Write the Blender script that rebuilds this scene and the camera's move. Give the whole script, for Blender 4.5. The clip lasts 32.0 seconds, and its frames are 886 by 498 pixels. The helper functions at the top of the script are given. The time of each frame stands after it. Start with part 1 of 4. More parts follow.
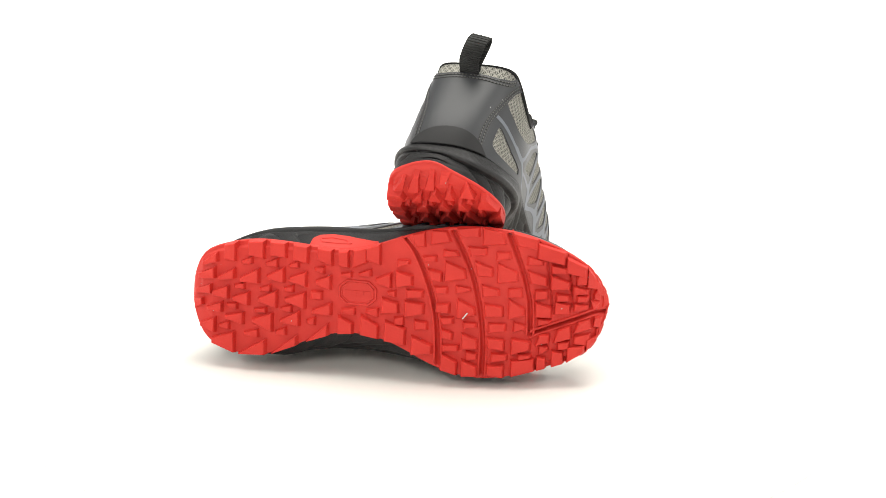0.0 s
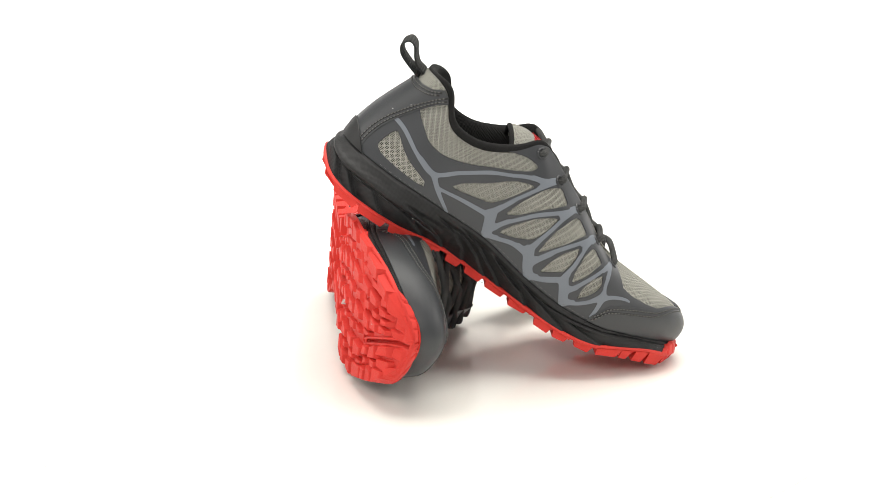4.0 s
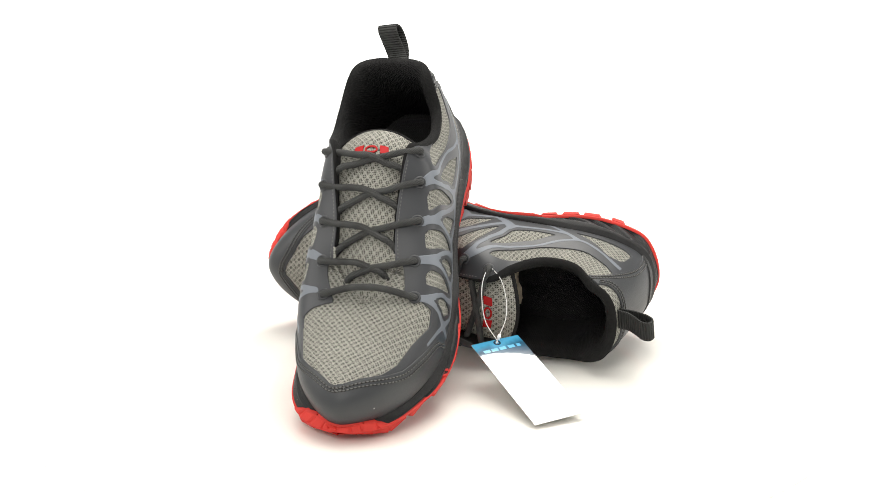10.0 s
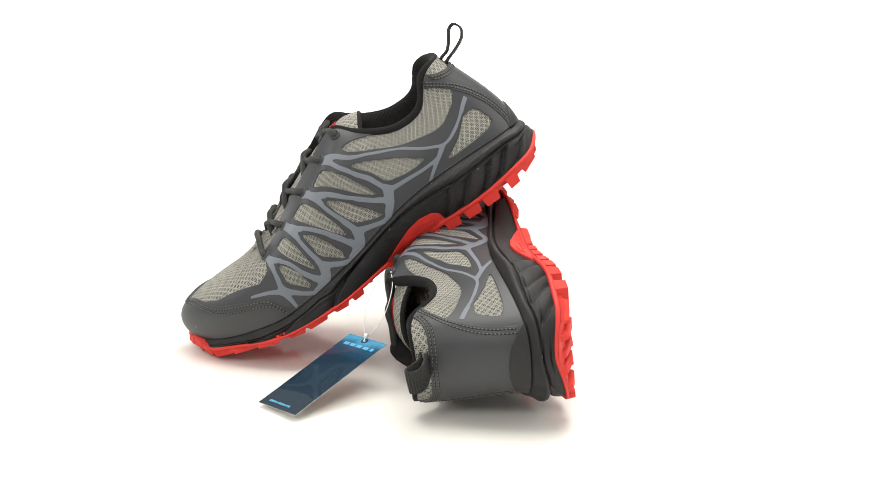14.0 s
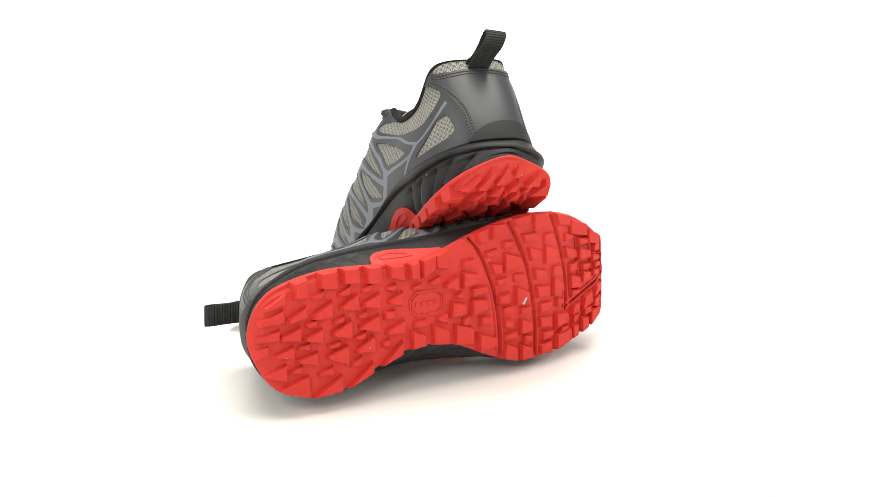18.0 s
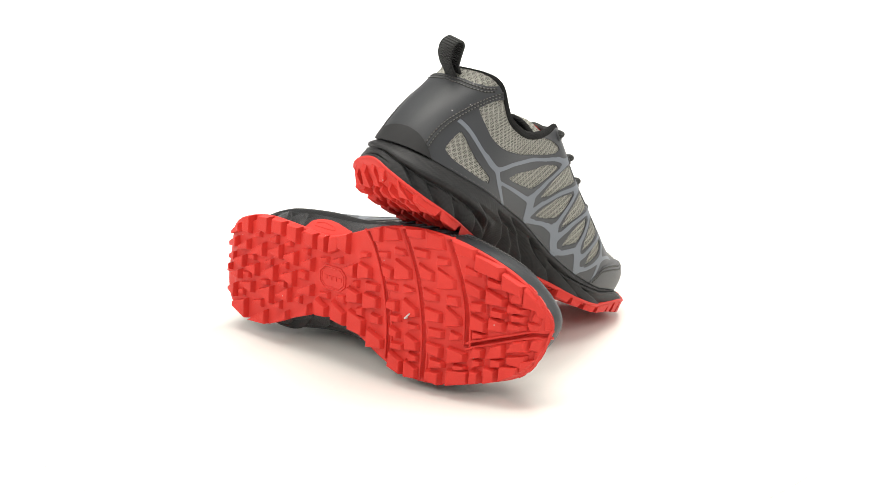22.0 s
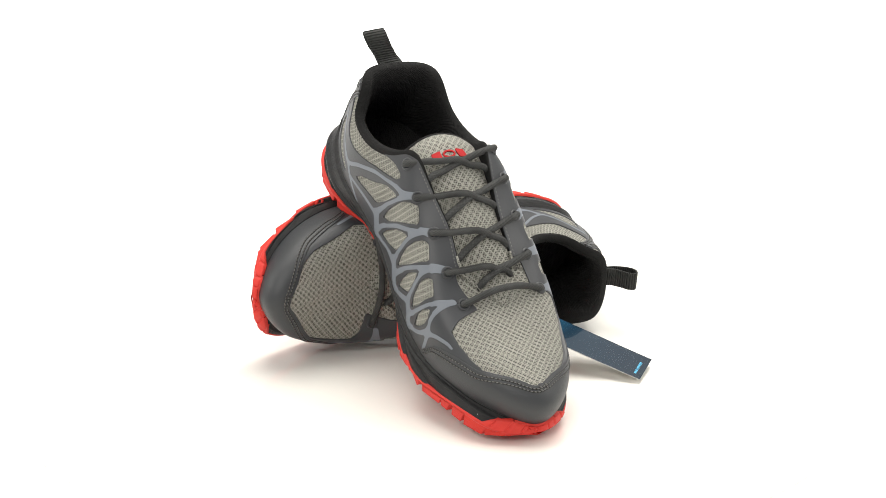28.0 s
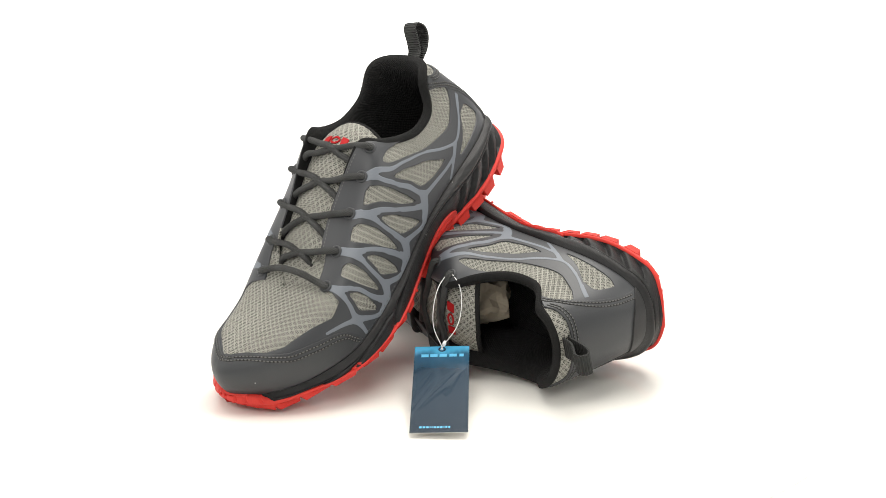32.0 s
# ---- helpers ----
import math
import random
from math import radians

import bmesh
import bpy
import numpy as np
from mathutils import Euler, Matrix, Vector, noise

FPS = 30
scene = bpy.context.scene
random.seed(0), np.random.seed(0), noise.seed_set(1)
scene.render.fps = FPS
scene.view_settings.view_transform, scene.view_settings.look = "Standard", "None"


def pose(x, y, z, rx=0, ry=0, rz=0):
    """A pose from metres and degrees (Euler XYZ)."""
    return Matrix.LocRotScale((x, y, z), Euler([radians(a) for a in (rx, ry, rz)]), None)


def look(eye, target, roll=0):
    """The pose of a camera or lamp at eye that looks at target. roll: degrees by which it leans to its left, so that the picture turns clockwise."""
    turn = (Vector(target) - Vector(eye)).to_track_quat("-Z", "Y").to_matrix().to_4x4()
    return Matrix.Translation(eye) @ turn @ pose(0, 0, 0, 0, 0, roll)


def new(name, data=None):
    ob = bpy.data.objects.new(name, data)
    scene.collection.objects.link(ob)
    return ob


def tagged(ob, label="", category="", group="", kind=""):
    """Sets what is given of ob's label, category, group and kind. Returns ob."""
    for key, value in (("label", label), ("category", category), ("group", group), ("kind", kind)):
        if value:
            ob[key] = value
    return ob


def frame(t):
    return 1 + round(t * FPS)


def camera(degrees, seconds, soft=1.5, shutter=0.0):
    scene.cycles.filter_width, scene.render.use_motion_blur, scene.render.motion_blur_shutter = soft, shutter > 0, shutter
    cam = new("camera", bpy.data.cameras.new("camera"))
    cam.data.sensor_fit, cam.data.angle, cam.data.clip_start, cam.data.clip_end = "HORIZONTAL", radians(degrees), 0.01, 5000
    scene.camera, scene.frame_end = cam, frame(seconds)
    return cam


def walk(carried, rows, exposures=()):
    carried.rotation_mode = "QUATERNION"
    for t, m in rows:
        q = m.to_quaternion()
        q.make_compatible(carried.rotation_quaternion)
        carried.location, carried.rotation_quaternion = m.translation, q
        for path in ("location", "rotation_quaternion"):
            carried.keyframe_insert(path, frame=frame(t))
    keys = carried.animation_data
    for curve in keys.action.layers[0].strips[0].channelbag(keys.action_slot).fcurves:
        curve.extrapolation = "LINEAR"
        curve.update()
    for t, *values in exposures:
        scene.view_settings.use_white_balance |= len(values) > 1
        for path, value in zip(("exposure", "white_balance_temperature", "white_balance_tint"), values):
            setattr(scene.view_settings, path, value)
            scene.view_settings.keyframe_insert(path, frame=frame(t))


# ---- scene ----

import itertools

# Two trail shoes and a swing tag on a slowly turning white display table, filmed by a still camera.
FLOOR = 0.371
SPIN = -0.30919          # radians a second, clockwise seen from above

# ---- camera ----
cam = camera(36.3, 32.0, soft=0.55)
EYE = (0.0, -0.98517, FLOOR)
AIM = (EYE[0] + 0.0077, EYE[1] + 0.9594, EYE[2] - 0.28185)
walk(cam, [(0, look(EYE, AIM, 0.65)), (32, look(EYE, AIM, 0.65))])

# ---- light: a white studio with softboxes ----
world = bpy.data.worlds.new("studio")
scene.world = world
world.use_nodes = True
world.node_tree.nodes["Background"].inputs["Color"].default_value = (1.0, 0.985, 0.96, 1)
world.node_tree.nodes["Background"].inputs["Strength"].default_value = 0.43


def softbox(name, eye, target, w, h, watts, colour=(1, 0.970, 0.912)):
    d = bpy.data.lights.new(name, "AREA")
    d.shape, d.size, d.size_y, d.energy, d.color = "RECTANGLE", w, h, watts, colour
    ob = new(name, d)
    ob.matrix_world = look(eye, target)
    return ob


softbox("softbox_back", (0.40, 0.87, 1.44), (0.06, -0.1, 0.02), 0.32, 0.26, 9)
softbox("softbox_top", (0.0, 0.1, 1.55), (0, 0, 0), 1.5, 1.1, 30)
softbox("softbox_side_a", (-1.5, -0.2, 0.95), (0, 0, 0.1), 0.9, 0.8, 9)
softbox("softbox_side_b", (1.5, -0.2, 0.95), (0, 0, 0.1), 0.9, 0.8, 9)
softbox("softbox_front", (-0.5, -1.9, 1.5), (0, 0, 0.1), 0.8, 0.6, 17)
scene.view_settings.exposure = 0.0

# ---- materials ----


def mat(name, colour, rough=0.6, spec=0.5, metal=0.0):
    m = bpy.data.materials.new(name)
    m.use_nodes = True
    b = m.node_tree.nodes["Principled BSDF"]
    b.inputs["Base Color"].default_value = (*colour, 1)
    b.inputs["Roughness"].default_value = rough
    b.inputs["Specular IOR Level"].default_value = spec
    b.inputs["Metallic"].default_value = metal
    return m


class Net:
    """A short way to wire nodes."""

    def __init__(self, m):
        self.t = m.node_tree
        self.b = self.t.nodes["Principled BSDF"]

    def node(self, kind):
        return self.t.nodes.new(kind)

    def link(self, a, b):
        self.t.links.new(a, b)

    def coord(self, what="Object"):
        return self.node("ShaderNodeTexCoord").outputs[what]

    def noise(self, scale, detail=4, vec=None, rough=0.55):
        n = self.node("ShaderNodeTexNoise")
        n.inputs["Scale"].default_value, n.inputs["Detail"].default_value, n.inputs["Roughness"].default_value = scale, detail, rough
        self.link(vec if vec is not None else self.coord(), n.inputs["Vector"])
        return n.outputs["Fac"]

    def math(self, op, a, b=None, clamp=False):
        n = self.node("ShaderNodeMath")
        n.operation, n.use_clamp = op, clamp
        for i, v in enumerate((a, b)):
            if v is None:
                continue
            if isinstance(v, (int, float)):
                n.inputs[i].default_value = v
            else:
                self.link(v, n.inputs[i])
        return n.outputs[0]

    def ramp(self, fac, stops):
        n = self.node("ShaderNodeValToRGB")
        e = n.color_ramp.elements
        while len(e) < len(stops):
            e.new(0.5)
        for el, (p, c) in zip(e, stops):
            el.position, el.color = p, (*c, 1)
        self.link(fac, n.inputs["Fac"])
        return n.outputs["Color"]

    def bump(self, height, dist, strength=1.0, under=None):
        n = self.node("ShaderNodeBump")
        n.inputs["Distance"].default_value, n.inputs["Strength"].default_value = dist, strength
        self.link(height, n.inputs["Height"])
        if under is not None:
            self.link(under, n.inputs["Normal"])
        return n.outputs["Normal"]

    def out(self, colour=None, normal=None, rough=None):
        for k, v in (("Base Color", colour), ("Normal", normal), ("Roughness", rough)):
            if v is not None:
                self.link(v, self.b.inputs[k])


def mottled(name, lo, hi, rough, grain, dist, spec=0.5, big=18, dust=0.0):
    """A surface with a fine grain and a broad, faint variation."""
    m = mat(name, lo, rough, spec)
    n = Net(m)
    f, g = n.noise(big, 3), n.noise(grain, 4)
    c = n.ramp(n.math("ADD", n.math("MULTIPLY", f, 0.6), n.math("MULTIPLY", g, 0.4)), [(0.3, lo), (0.7, hi)])
    r = n.math("ADD", n.math("MULTIPLY", n.math("SUBTRACT", g, 0.5), 0.15), rough)
    if dust:
        c = specks(n, c, dust)
    n.out(c, n.bump(g, dist), r)
    return m


def specks(n, colour, amount):
    """Sparse pale dust over a dark surface."""
    v = n.node("ShaderNodeTexVoronoi")
    v.inputs["Scale"].default_value = 230
    n.link(n.coord(), v.inputs["Vector"])
    dot = n.math("LESS_THAN", v.outputs["Distance"], 0.10)
    sep = n.node("ShaderNodeSeparateColor")
    n.link(v.outputs["Color"], sep.inputs[0])
    few = n.math("GREATER_THAN", sep.outputs[0], 1.0 - amount)
    mix = n.node("ShaderNodeMix")
    mix.data_type = "RGBA"
    n.link(n.math("MULTIPLY", dot, few), mix.inputs[0])
    n.link(colour, mix.inputs[6])
    mix.inputs[7].default_value = (0.4, 0.4, 0.38, 1)
    return mix.outputs[2]


def fabric(name, yarn, hole, cell=4.8, relief=0.0005):
    """Airy sports mesh: diamond clusters of small holes between raised yarns, laid out in the UV map (millimetres)."""
    m = mat(name, yarn, 0.85, 0.25)
    n = Net(m)
    sep = n.node("ShaderNodeSeparateXYZ")
    n.link(n.coord("UV"), sep.inputs[0])
    wob = n.math("MULTIPLY", n.math("SUBTRACT", n.noise(420, 3), 0.5), 0.95)
    u, v = n.math("ADD", sep.outputs[0], wob), n.math("SUBTRACT", sep.outputs[1], wob)
    part_ = lambda x, p: n.math("SUBTRACT", n.math("FRACT", n.math("DIVIDE", x, p)), 0.5)
    # clusters on a slanting lattice
    a = n.math("ABSOLUTE", part_(n.math("ADD", u, n.math("MULTIPLY", v, 0.85)), cell))
    b = n.math("ABSOLUTE", part_(n.math("SUBTRACT", u, n.math("MULTIPLY", v, 0.85)), cell))
    band = n.math("MULTIPLY", n.math("SUBTRACT", n.math("MAXIMUM", a, b), 0.36), 12.0, clamp=True)
    # small holes inside them
    hu, hv = part_(u, cell / 4), part_(v, cell / 4)
    d = n.math("SQRT", n.math("ADD", n.math("MULTIPLY", hu, hu), n.math("MULTIPLY", hv, hv)))
    rim = n.math("MULTIPLY", n.math("SUBTRACT", d, 0.27), 6.0, clamp=True)
    mask = n.math("MAXIMUM", n.math("MULTIPLY", rim, 0.86), band)
    strand = n.noise(2600, 2)
    lo = tuple(c * 0.72 for c in yarn)
    hi = tuple(min(1, c * 1.15) for c in yarn)
    yc = n.ramp(n.math("ADD", n.math("MULTIPLY", n.noise(25, 3), 0.4), n.math("MULTIPLY", strand, 0.6)), [(0.3, lo), (0.7, hi)])
    mix = n.node("ShaderNodeMix")
    mix.data_type = "RGBA"
    n.link(mask, mix.inputs[0])
    mix.inputs[6].default_value = (*hole, 1)
    n.link(yc, mix.inputs[7])
    hgt = n.math("ADD", mask, n.math("MULTIPLY", strand, 0.25))
    n.out(mix.outputs[2], n.bump(hgt, relief))
    return m


def woven(name, colour, rough, pitch_u, pitch_v, relief, dust=0.0):
    """A tight weave or moulded grid in the UV map (millimetres)."""
    m = mat(name, colour, rough, 0.28)
    n = Net(m)
    sep = n.node("ShaderNodeSeparateXYZ")
    n.link(n.coord("UV"), sep.inputs[0])
    a = n.math("SINE", n.math("MULTIPLY", sep.outputs[0], 6.2832 / pitch_u))
    b = n.math("SINE", n.math("MULTIPLY", sep.outputs[1], 6.2832 / pitch_v))
    w = n.math("MULTIPLY", a, b)
    g = n.noise(60, 3)
    c = n.ramp(n.math("ADD", n.math("MULTIPLY", w, 0.2), g), [(0.25, tuple(x * 0.7 for x in colour)), (0.75, tuple(x * 1.35 for x in colour))])
    if dust:
        c = specks(n, c, dust)
    n.out(c, n.bump(w, relief))
    return m


M_SYNTH = mottled("dark_grey_synthetic", (0.024, 0.026, 0.029), (0.034, 0.036, 0.039), 0.45, 1500, 0.00012, dust=0.04)
M_FILM = mottled("dark_grey_film", (0.028, 0.030, 0.034), (0.036, 0.038, 0.042), 0.45, 1400, 0.00006)
M_STRIPE = mottled("blue_grey_print", (0.125, 0.140, 0.162), (0.155, 0.172, 0.196), 0.5, 1300, 0.00006)
M_MESH = fabric("grey_mesh", (0.375, 0.37, 0.325), (0.012, 0.012, 0.011))
M_LINING = woven("black_lining", (0.009, 0.009, 0.009), 0.9, 2.2, 1.6, 0.0003)
M_MID = woven("black_foam", (0.0145, 0.0145, 0.015), 0.48, 1.15, 1.15, 0.00006, dust=0.03)
M_RED = mottled("red_rubber", (0.53, 0.027, 0.019), (0.62, 0.036, 0.025), 0.58, 1100, 0.00012, spec=0.35, dust=0.03)
M_TREAD = mottled("red_tread_rubber", (0.53, 0.027, 0.019), (0.62, 0.036, 0.025), 0.62, 900, 0.00035, spec=0.3, dust=0.05)
M_CLIP = mottled("black_moulded_rubber", (0.016, 0.016, 0.0165), (0.022, 0.022, 0.0225), 0.55, 1200, 0.0001, spec=0.3, dust=0.06)
M_RED_LOGO = mottled("red_print", (0.34, 0.008, 0.010), (0.40, 0.012, 0.014), 0.6, 900, 0.00005, spec=0.2)
M_FADED = mottled("faded_red_print", (0.045, 0.006, 0.006), (0.065, 0.008, 0.008), 0.7, 900, 0.00005)
M_BACK = mottled("card_edge", (0.5, 0.5, 0.48), (0.56, 0.56, 0.54), 0.6, 500, 0.00003)
M_LACE = woven("dark_lace", (0.046, 0.047, 0.046), 0.8, 1.5, 1.48, 0.00025)
M_WEB = woven("black_webbing", (0.026, 0.027, 0.026), 0.8, 30.0, 1.9, 0.0006)
M_THREAD = mottled("grey_thread", (0.085, 0.085, 0.082), (0.125, 0.125, 0.118), 0.7, 2500, 0.0001)
M_EYELET = mat("eyelet_edge", (0.008, 0.008, 0.008), 0.7)
M_WHITE = mottled("white_acrylic", (0.86, 0.845, 0.80), (0.88, 0.865, 0.82), 0.07, 300, 0.000002, big=3)
M_PAPER = mottled("white_backdrop", (0.86, 0.86, 0.855), (0.9, 0.9, 0.895), 0.9, 500, 0.00002, spec=0.2, big=2)
# Emission put into the backdrop keeps it white, in place of background lamps.
M_GLOW = mottled("glowing_backdrop", (0.86, 0.86, 0.855), (0.9, 0.9, 0.895), 0.9, 500, 0.00002, spec=0.2, big=2)
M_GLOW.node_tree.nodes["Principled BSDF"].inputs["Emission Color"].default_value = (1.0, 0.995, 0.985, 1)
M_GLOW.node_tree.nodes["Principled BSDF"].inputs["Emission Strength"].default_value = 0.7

# ---- setting ----


def revolve(name, prof, n, material):
    verts, faces = [], []
    for k in range(n):
        a = 2 * math.pi * k / n
        verts += [(r * math.cos(a), r * math.sin(a), z) for r, z in prof]
    m = len(prof)
    for k in range(n):
        for j in range(m - 1):
            a, b = k * m + j, ((k + 1) % n) * m + j
            faces.append((a, b, b + 1, a + 1))
    if prof[0][0] < 0.001:
        faces.append([k * m for k in range(n)])
    me = bpy.data.meshes.new(name)
    me.from_pydata(verts, [], faces)
    me.materials.append(material)
    me.polygons.foreach_set("use_smooth", [len(p.vertices) == 4 for p in me.polygons])
    ob = new(name, me)
    return ob


turntable = tagged(new("turntable"), "round white glossy acrylic display turntable", "turntable")
for _n, _prof in (("plate", [(0.0005, 0), (0.10, 0), (0.20, 0), (0.3170, 0)]), ("rim", [(0.3170, 0), (0.3184, -0.0002), (0.3190, -0.0008), (0.3192, -0.0014), (0.3192, -0.0035), (0.30, -0.0035)])):
    _ob = revolve(_n, _prof, 160, M_WHITE)
    _ob.parent = turntable


def sheet_along(name, prof, half, material, label, category):
    verts = [(x, y, z) for y, z in prof for x in (-half, half)]
    faces = [(2 * k, 2 * k + 1, 2 * k + 3, 2 * k + 2) for k in range(len(prof) - 1)]
    me = bpy.data.meshes.new(name)
    me.from_pydata(verts, [], faces)
    me.materials.append(material)
    me.polygons.foreach_set("use_smooth", [True] * len(faces))
    return tagged(new(name, me), label, category, kind="structure")


sheet_along("table", [(-1.2, -0.0022), (0.9, -0.0022)], 2.6, M_PAPER, "white paper table surface under the turntable", "table")
# Paper sweep, no lamp: its glow is added in the material.
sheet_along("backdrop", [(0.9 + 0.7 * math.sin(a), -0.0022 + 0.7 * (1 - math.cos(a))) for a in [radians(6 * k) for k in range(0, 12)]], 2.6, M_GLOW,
            "seamless white backdrop with added glow behind the turntable", "backdrop")

# ---- shape of the shoe, millimetres: x from heel to toe, y to the inner side, z up ----
KNOTS_X = [9, 10, 14.5, 25, 45, 70, 97, 124, 150, 176, 202, 227, 250, 271, 287, 296.5, 300]
FEATHER = dict(x=[5, 6.3, 12] + KNOTS_X[3:],
    m=[-8, 3, 13.5, 22.5, 30, 35, 38, 40, 43, 47.5, 50, 49.5, 45, 36, 23.5, 11, 0],
    l=[-8, -20, -30, -39, -46, -50, -48, -46, -46, -47.5, -48.5, -47, -41.5, -33, -21.5, -10.3, 0],
    zm=[34.6, 34.8, 35.4, 36.2, 37.2, 37.2, 34.8, 29, 21.6, 16.1, 11.4, 9.2, 11.5, 14.9, 19, 22.2, 23.5],
    z=[34.6, 34.5, 34.2, 33.6, 32.9, 32.6, 30.7, 28.5, 22.5, 17.4, 15, 15.5, 17.6, 20, 22.9, 24.1, 24])
TOPLINE = dict(x=[31, 32.5, 38, 48.5, 58.5, 75, 92, 112, 126, 152, 180, 204, 225, 243, 258, 268, 272],
    m=[-13, 0, 11.5, 18, 23.5, 27, 27.5, 24, 19.5, 17, 17.5, 16, 0, 0, -.4, -.5, 0],
    l=[-13, -26, -37, -43.5, -49, -50, -47.5, -42.5, -35, -29, -23.5, -19, 2, 2, 1.4, .5, 0],
    zm=[106.5, 107, 107.5, 104, 89, 82.5, 85.5, 97, 105, 91.5, 75.5, 61, 55, 53, 52, 51.4, 51],
    z=[106.5, 107, 107.5, 104.5, 90, 84, 86.5, 97.5, 106, 94, 79, 64, 55.5, 53, 52, 51.4, 51])
CT = [.3, .3, .25, .1, .1, .25, .4, .7, .85, .85, .85, .85, .8, .8, .75, .7, .7]
ST = [.3, .3, .3, .3, .3, .3, .3, .2, .13, .13, .13, .12, .06, .06, .06, .06, .06]
BULGE = [-1, -1, -.8, -.4, .7, 2, 3, 3, 3, 2.5, 2.5, 2.5, 2.5, 3.4, 5.5, 7, 7.5]
H1 = [.35, .35, .35, .35, .35, .4, .48, .6, .7, .7, .7, .7, .75, .75, .75, .75, .75]

def spline_periodic(s, total, P):
    n = len(s); s = np.asarray(s, float); P = np.asarray(P, float)
    h = np.diff(np.append(s, s[0] + total))
    A = np.zeros((n, n)); R = np.zeros_like(P)
    for i in range(n):
        a, b = h[i - 1], h[i]
        A[i, i - 1] += a; A[i, i] += 2 * (a + b); A[i, (i + 1) % n] += b
        R[i] = 6 * ((P[(i + 1) % n] - P[i]) / b - (P[i] - P[i - 1]) / a)
    M = np.linalg.solve(A, R)

    def ev(t):
        t = np.mod(np.asarray(t, float) - s[0], total)
        k = np.clip(np.searchsorted(s - s[0], t, side='right') - 1, 0, n - 1)
        u = t - (s - s[0])[k]; k2 = (k + 1) % n; hh = h[k]; w = hh - u
        f = lambda v: v[..., None]
        return (f(w ** 3 / (6 * hh)) * M[k] + f(u ** 3 / (6 * hh)) * M[k2]
                + f(w / hh) * (P[k] - f(hh * hh / 6) * M[k]) + f(u / hh) * (P[k2] - f(hh * hh / 6) * M[k2]))
    return ev

def loop(c):
    i = list(range(17)) + list(range(15, 0, -1))
    ys = list(c['m']) + [c['l'][k] for k in range(15, 0, -1)]
    zs = list(c.get('zm', c['z'])) + [c['z'][k] for k in range(15, 0, -1)]
    return np.array([[c['x'][k], y, z] for k, y, z in zip(i, ys, zs)], float)
def loop1(v):
    return np.array([v[k] for k in list(range(17)) + list(range(15, 0, -1))], float)[:, None]

_f = loop(FEATHER)
_d = np.linalg.norm(np.diff(np.vstack([_f, _f[:1]]), axis=0), axis=1)
SK = np.concatenate([[0], np.cumsum(_d)[:-1]]); STOT = _d.sum(); SHALF = SK[16]
feather = spline_periodic(SK, STOT, _f)
topline = spline_periodic(SK, STOT, loop(TOPLINE))
WELT = dict(x=[-3, -1, 6, 20, 43, 68, 95, 122, 150, 176, 202, 228, 252.5, 275, 292.5, 302, 305],
    m=[-8, 5, 19, 28, 34, 35, 33, 33, 42, 51, 55.5, 55.5, 50, 39.5, 26.5, 12, 0],
    l=[-8, -21, -36, -47, -51, -46, -34, -28, -32, -44, -52.5, -53.5, -48, -41.5, -31, -15.5, 0],
    zm=[18.8, 17.6, 14.2, 11.6, 8, 5.5, 4.4, 2.2, -0.1, -3, -3.4, -2.3, 2.3, 9.3, 14, 19.2, 21.8],
    z=[16.8, 14.9, 10.2, 6.5, 4.4, 2.7, 2.3, 0.4, -1.1, -0.6, -1, 1.3, 6.8, 13, 15.9, 19.2, 21.8])
welt = spline_periodic(SK, STOT, loop(WELT))
coef = spline_periodic(SK, STOT, np.hstack([loop1(CT), loop1(ST), loop1(BULGE), loop1(H1)]))

def upper(s, h, off=0.0):
    """Point of the upper: s mm round the feather line from the heel (0) by the inner side, h from the feather line (0) to the top edge (1)."""
    s = np.asarray(s, float); h = np.asarray(h, float)
    s, h = np.broadcast_arrays(s, h)
    p = _upper(s, h)
    if np.any(off):
        e = .3
        hh = np.clip(h, .02, .98)
        du = _upper(s + e, hh) - _upper(s - e, hh); dv = _upper(s, hh + .01) - _upper(s, hh - .01)
        n = np.cross(dv, du); n /= np.linalg.norm(n, axis=-1)[..., None] + 1e-12
        p = p + n * (np.asarray(off, float)[..., None] if np.ndim(off) else off)
    return p


_TS, _TG = np.linspace(0, STOT, 161), np.linspace(0, 1, 41)


def _arc_table():
    """For each section the curve parameter at even steps of its length."""
    hh = np.linspace(0, 1, 161)
    P = _section(*np.meshgrid(_TS, hh, indexing="ij"))
    L = np.concatenate([np.zeros((161, 1)), np.cumsum(np.linalg.norm(np.diff(P, axis=1), axis=2), axis=1)], 1)
    return np.array([np.interp(_TG * l[-1], l, hh) for l in L])


def _upper(s, g):
    s = np.mod(s, STOT)
    fs, fg = s / STOT * 160, np.clip(g, 0, 1) * 40
    i, j = np.clip(fs.astype(int), 0, 159), np.clip(fg.astype(int), 0, 39)
    u, v = fs - i, fg - j
    h = (ARC[i, j] * (1 - v) + ARC[i, j + 1] * v) * (1 - u) + (ARC[i + 1, j] * (1 - v) + ARC[i + 1, j + 1] * v) * u
    return _section(s, h)


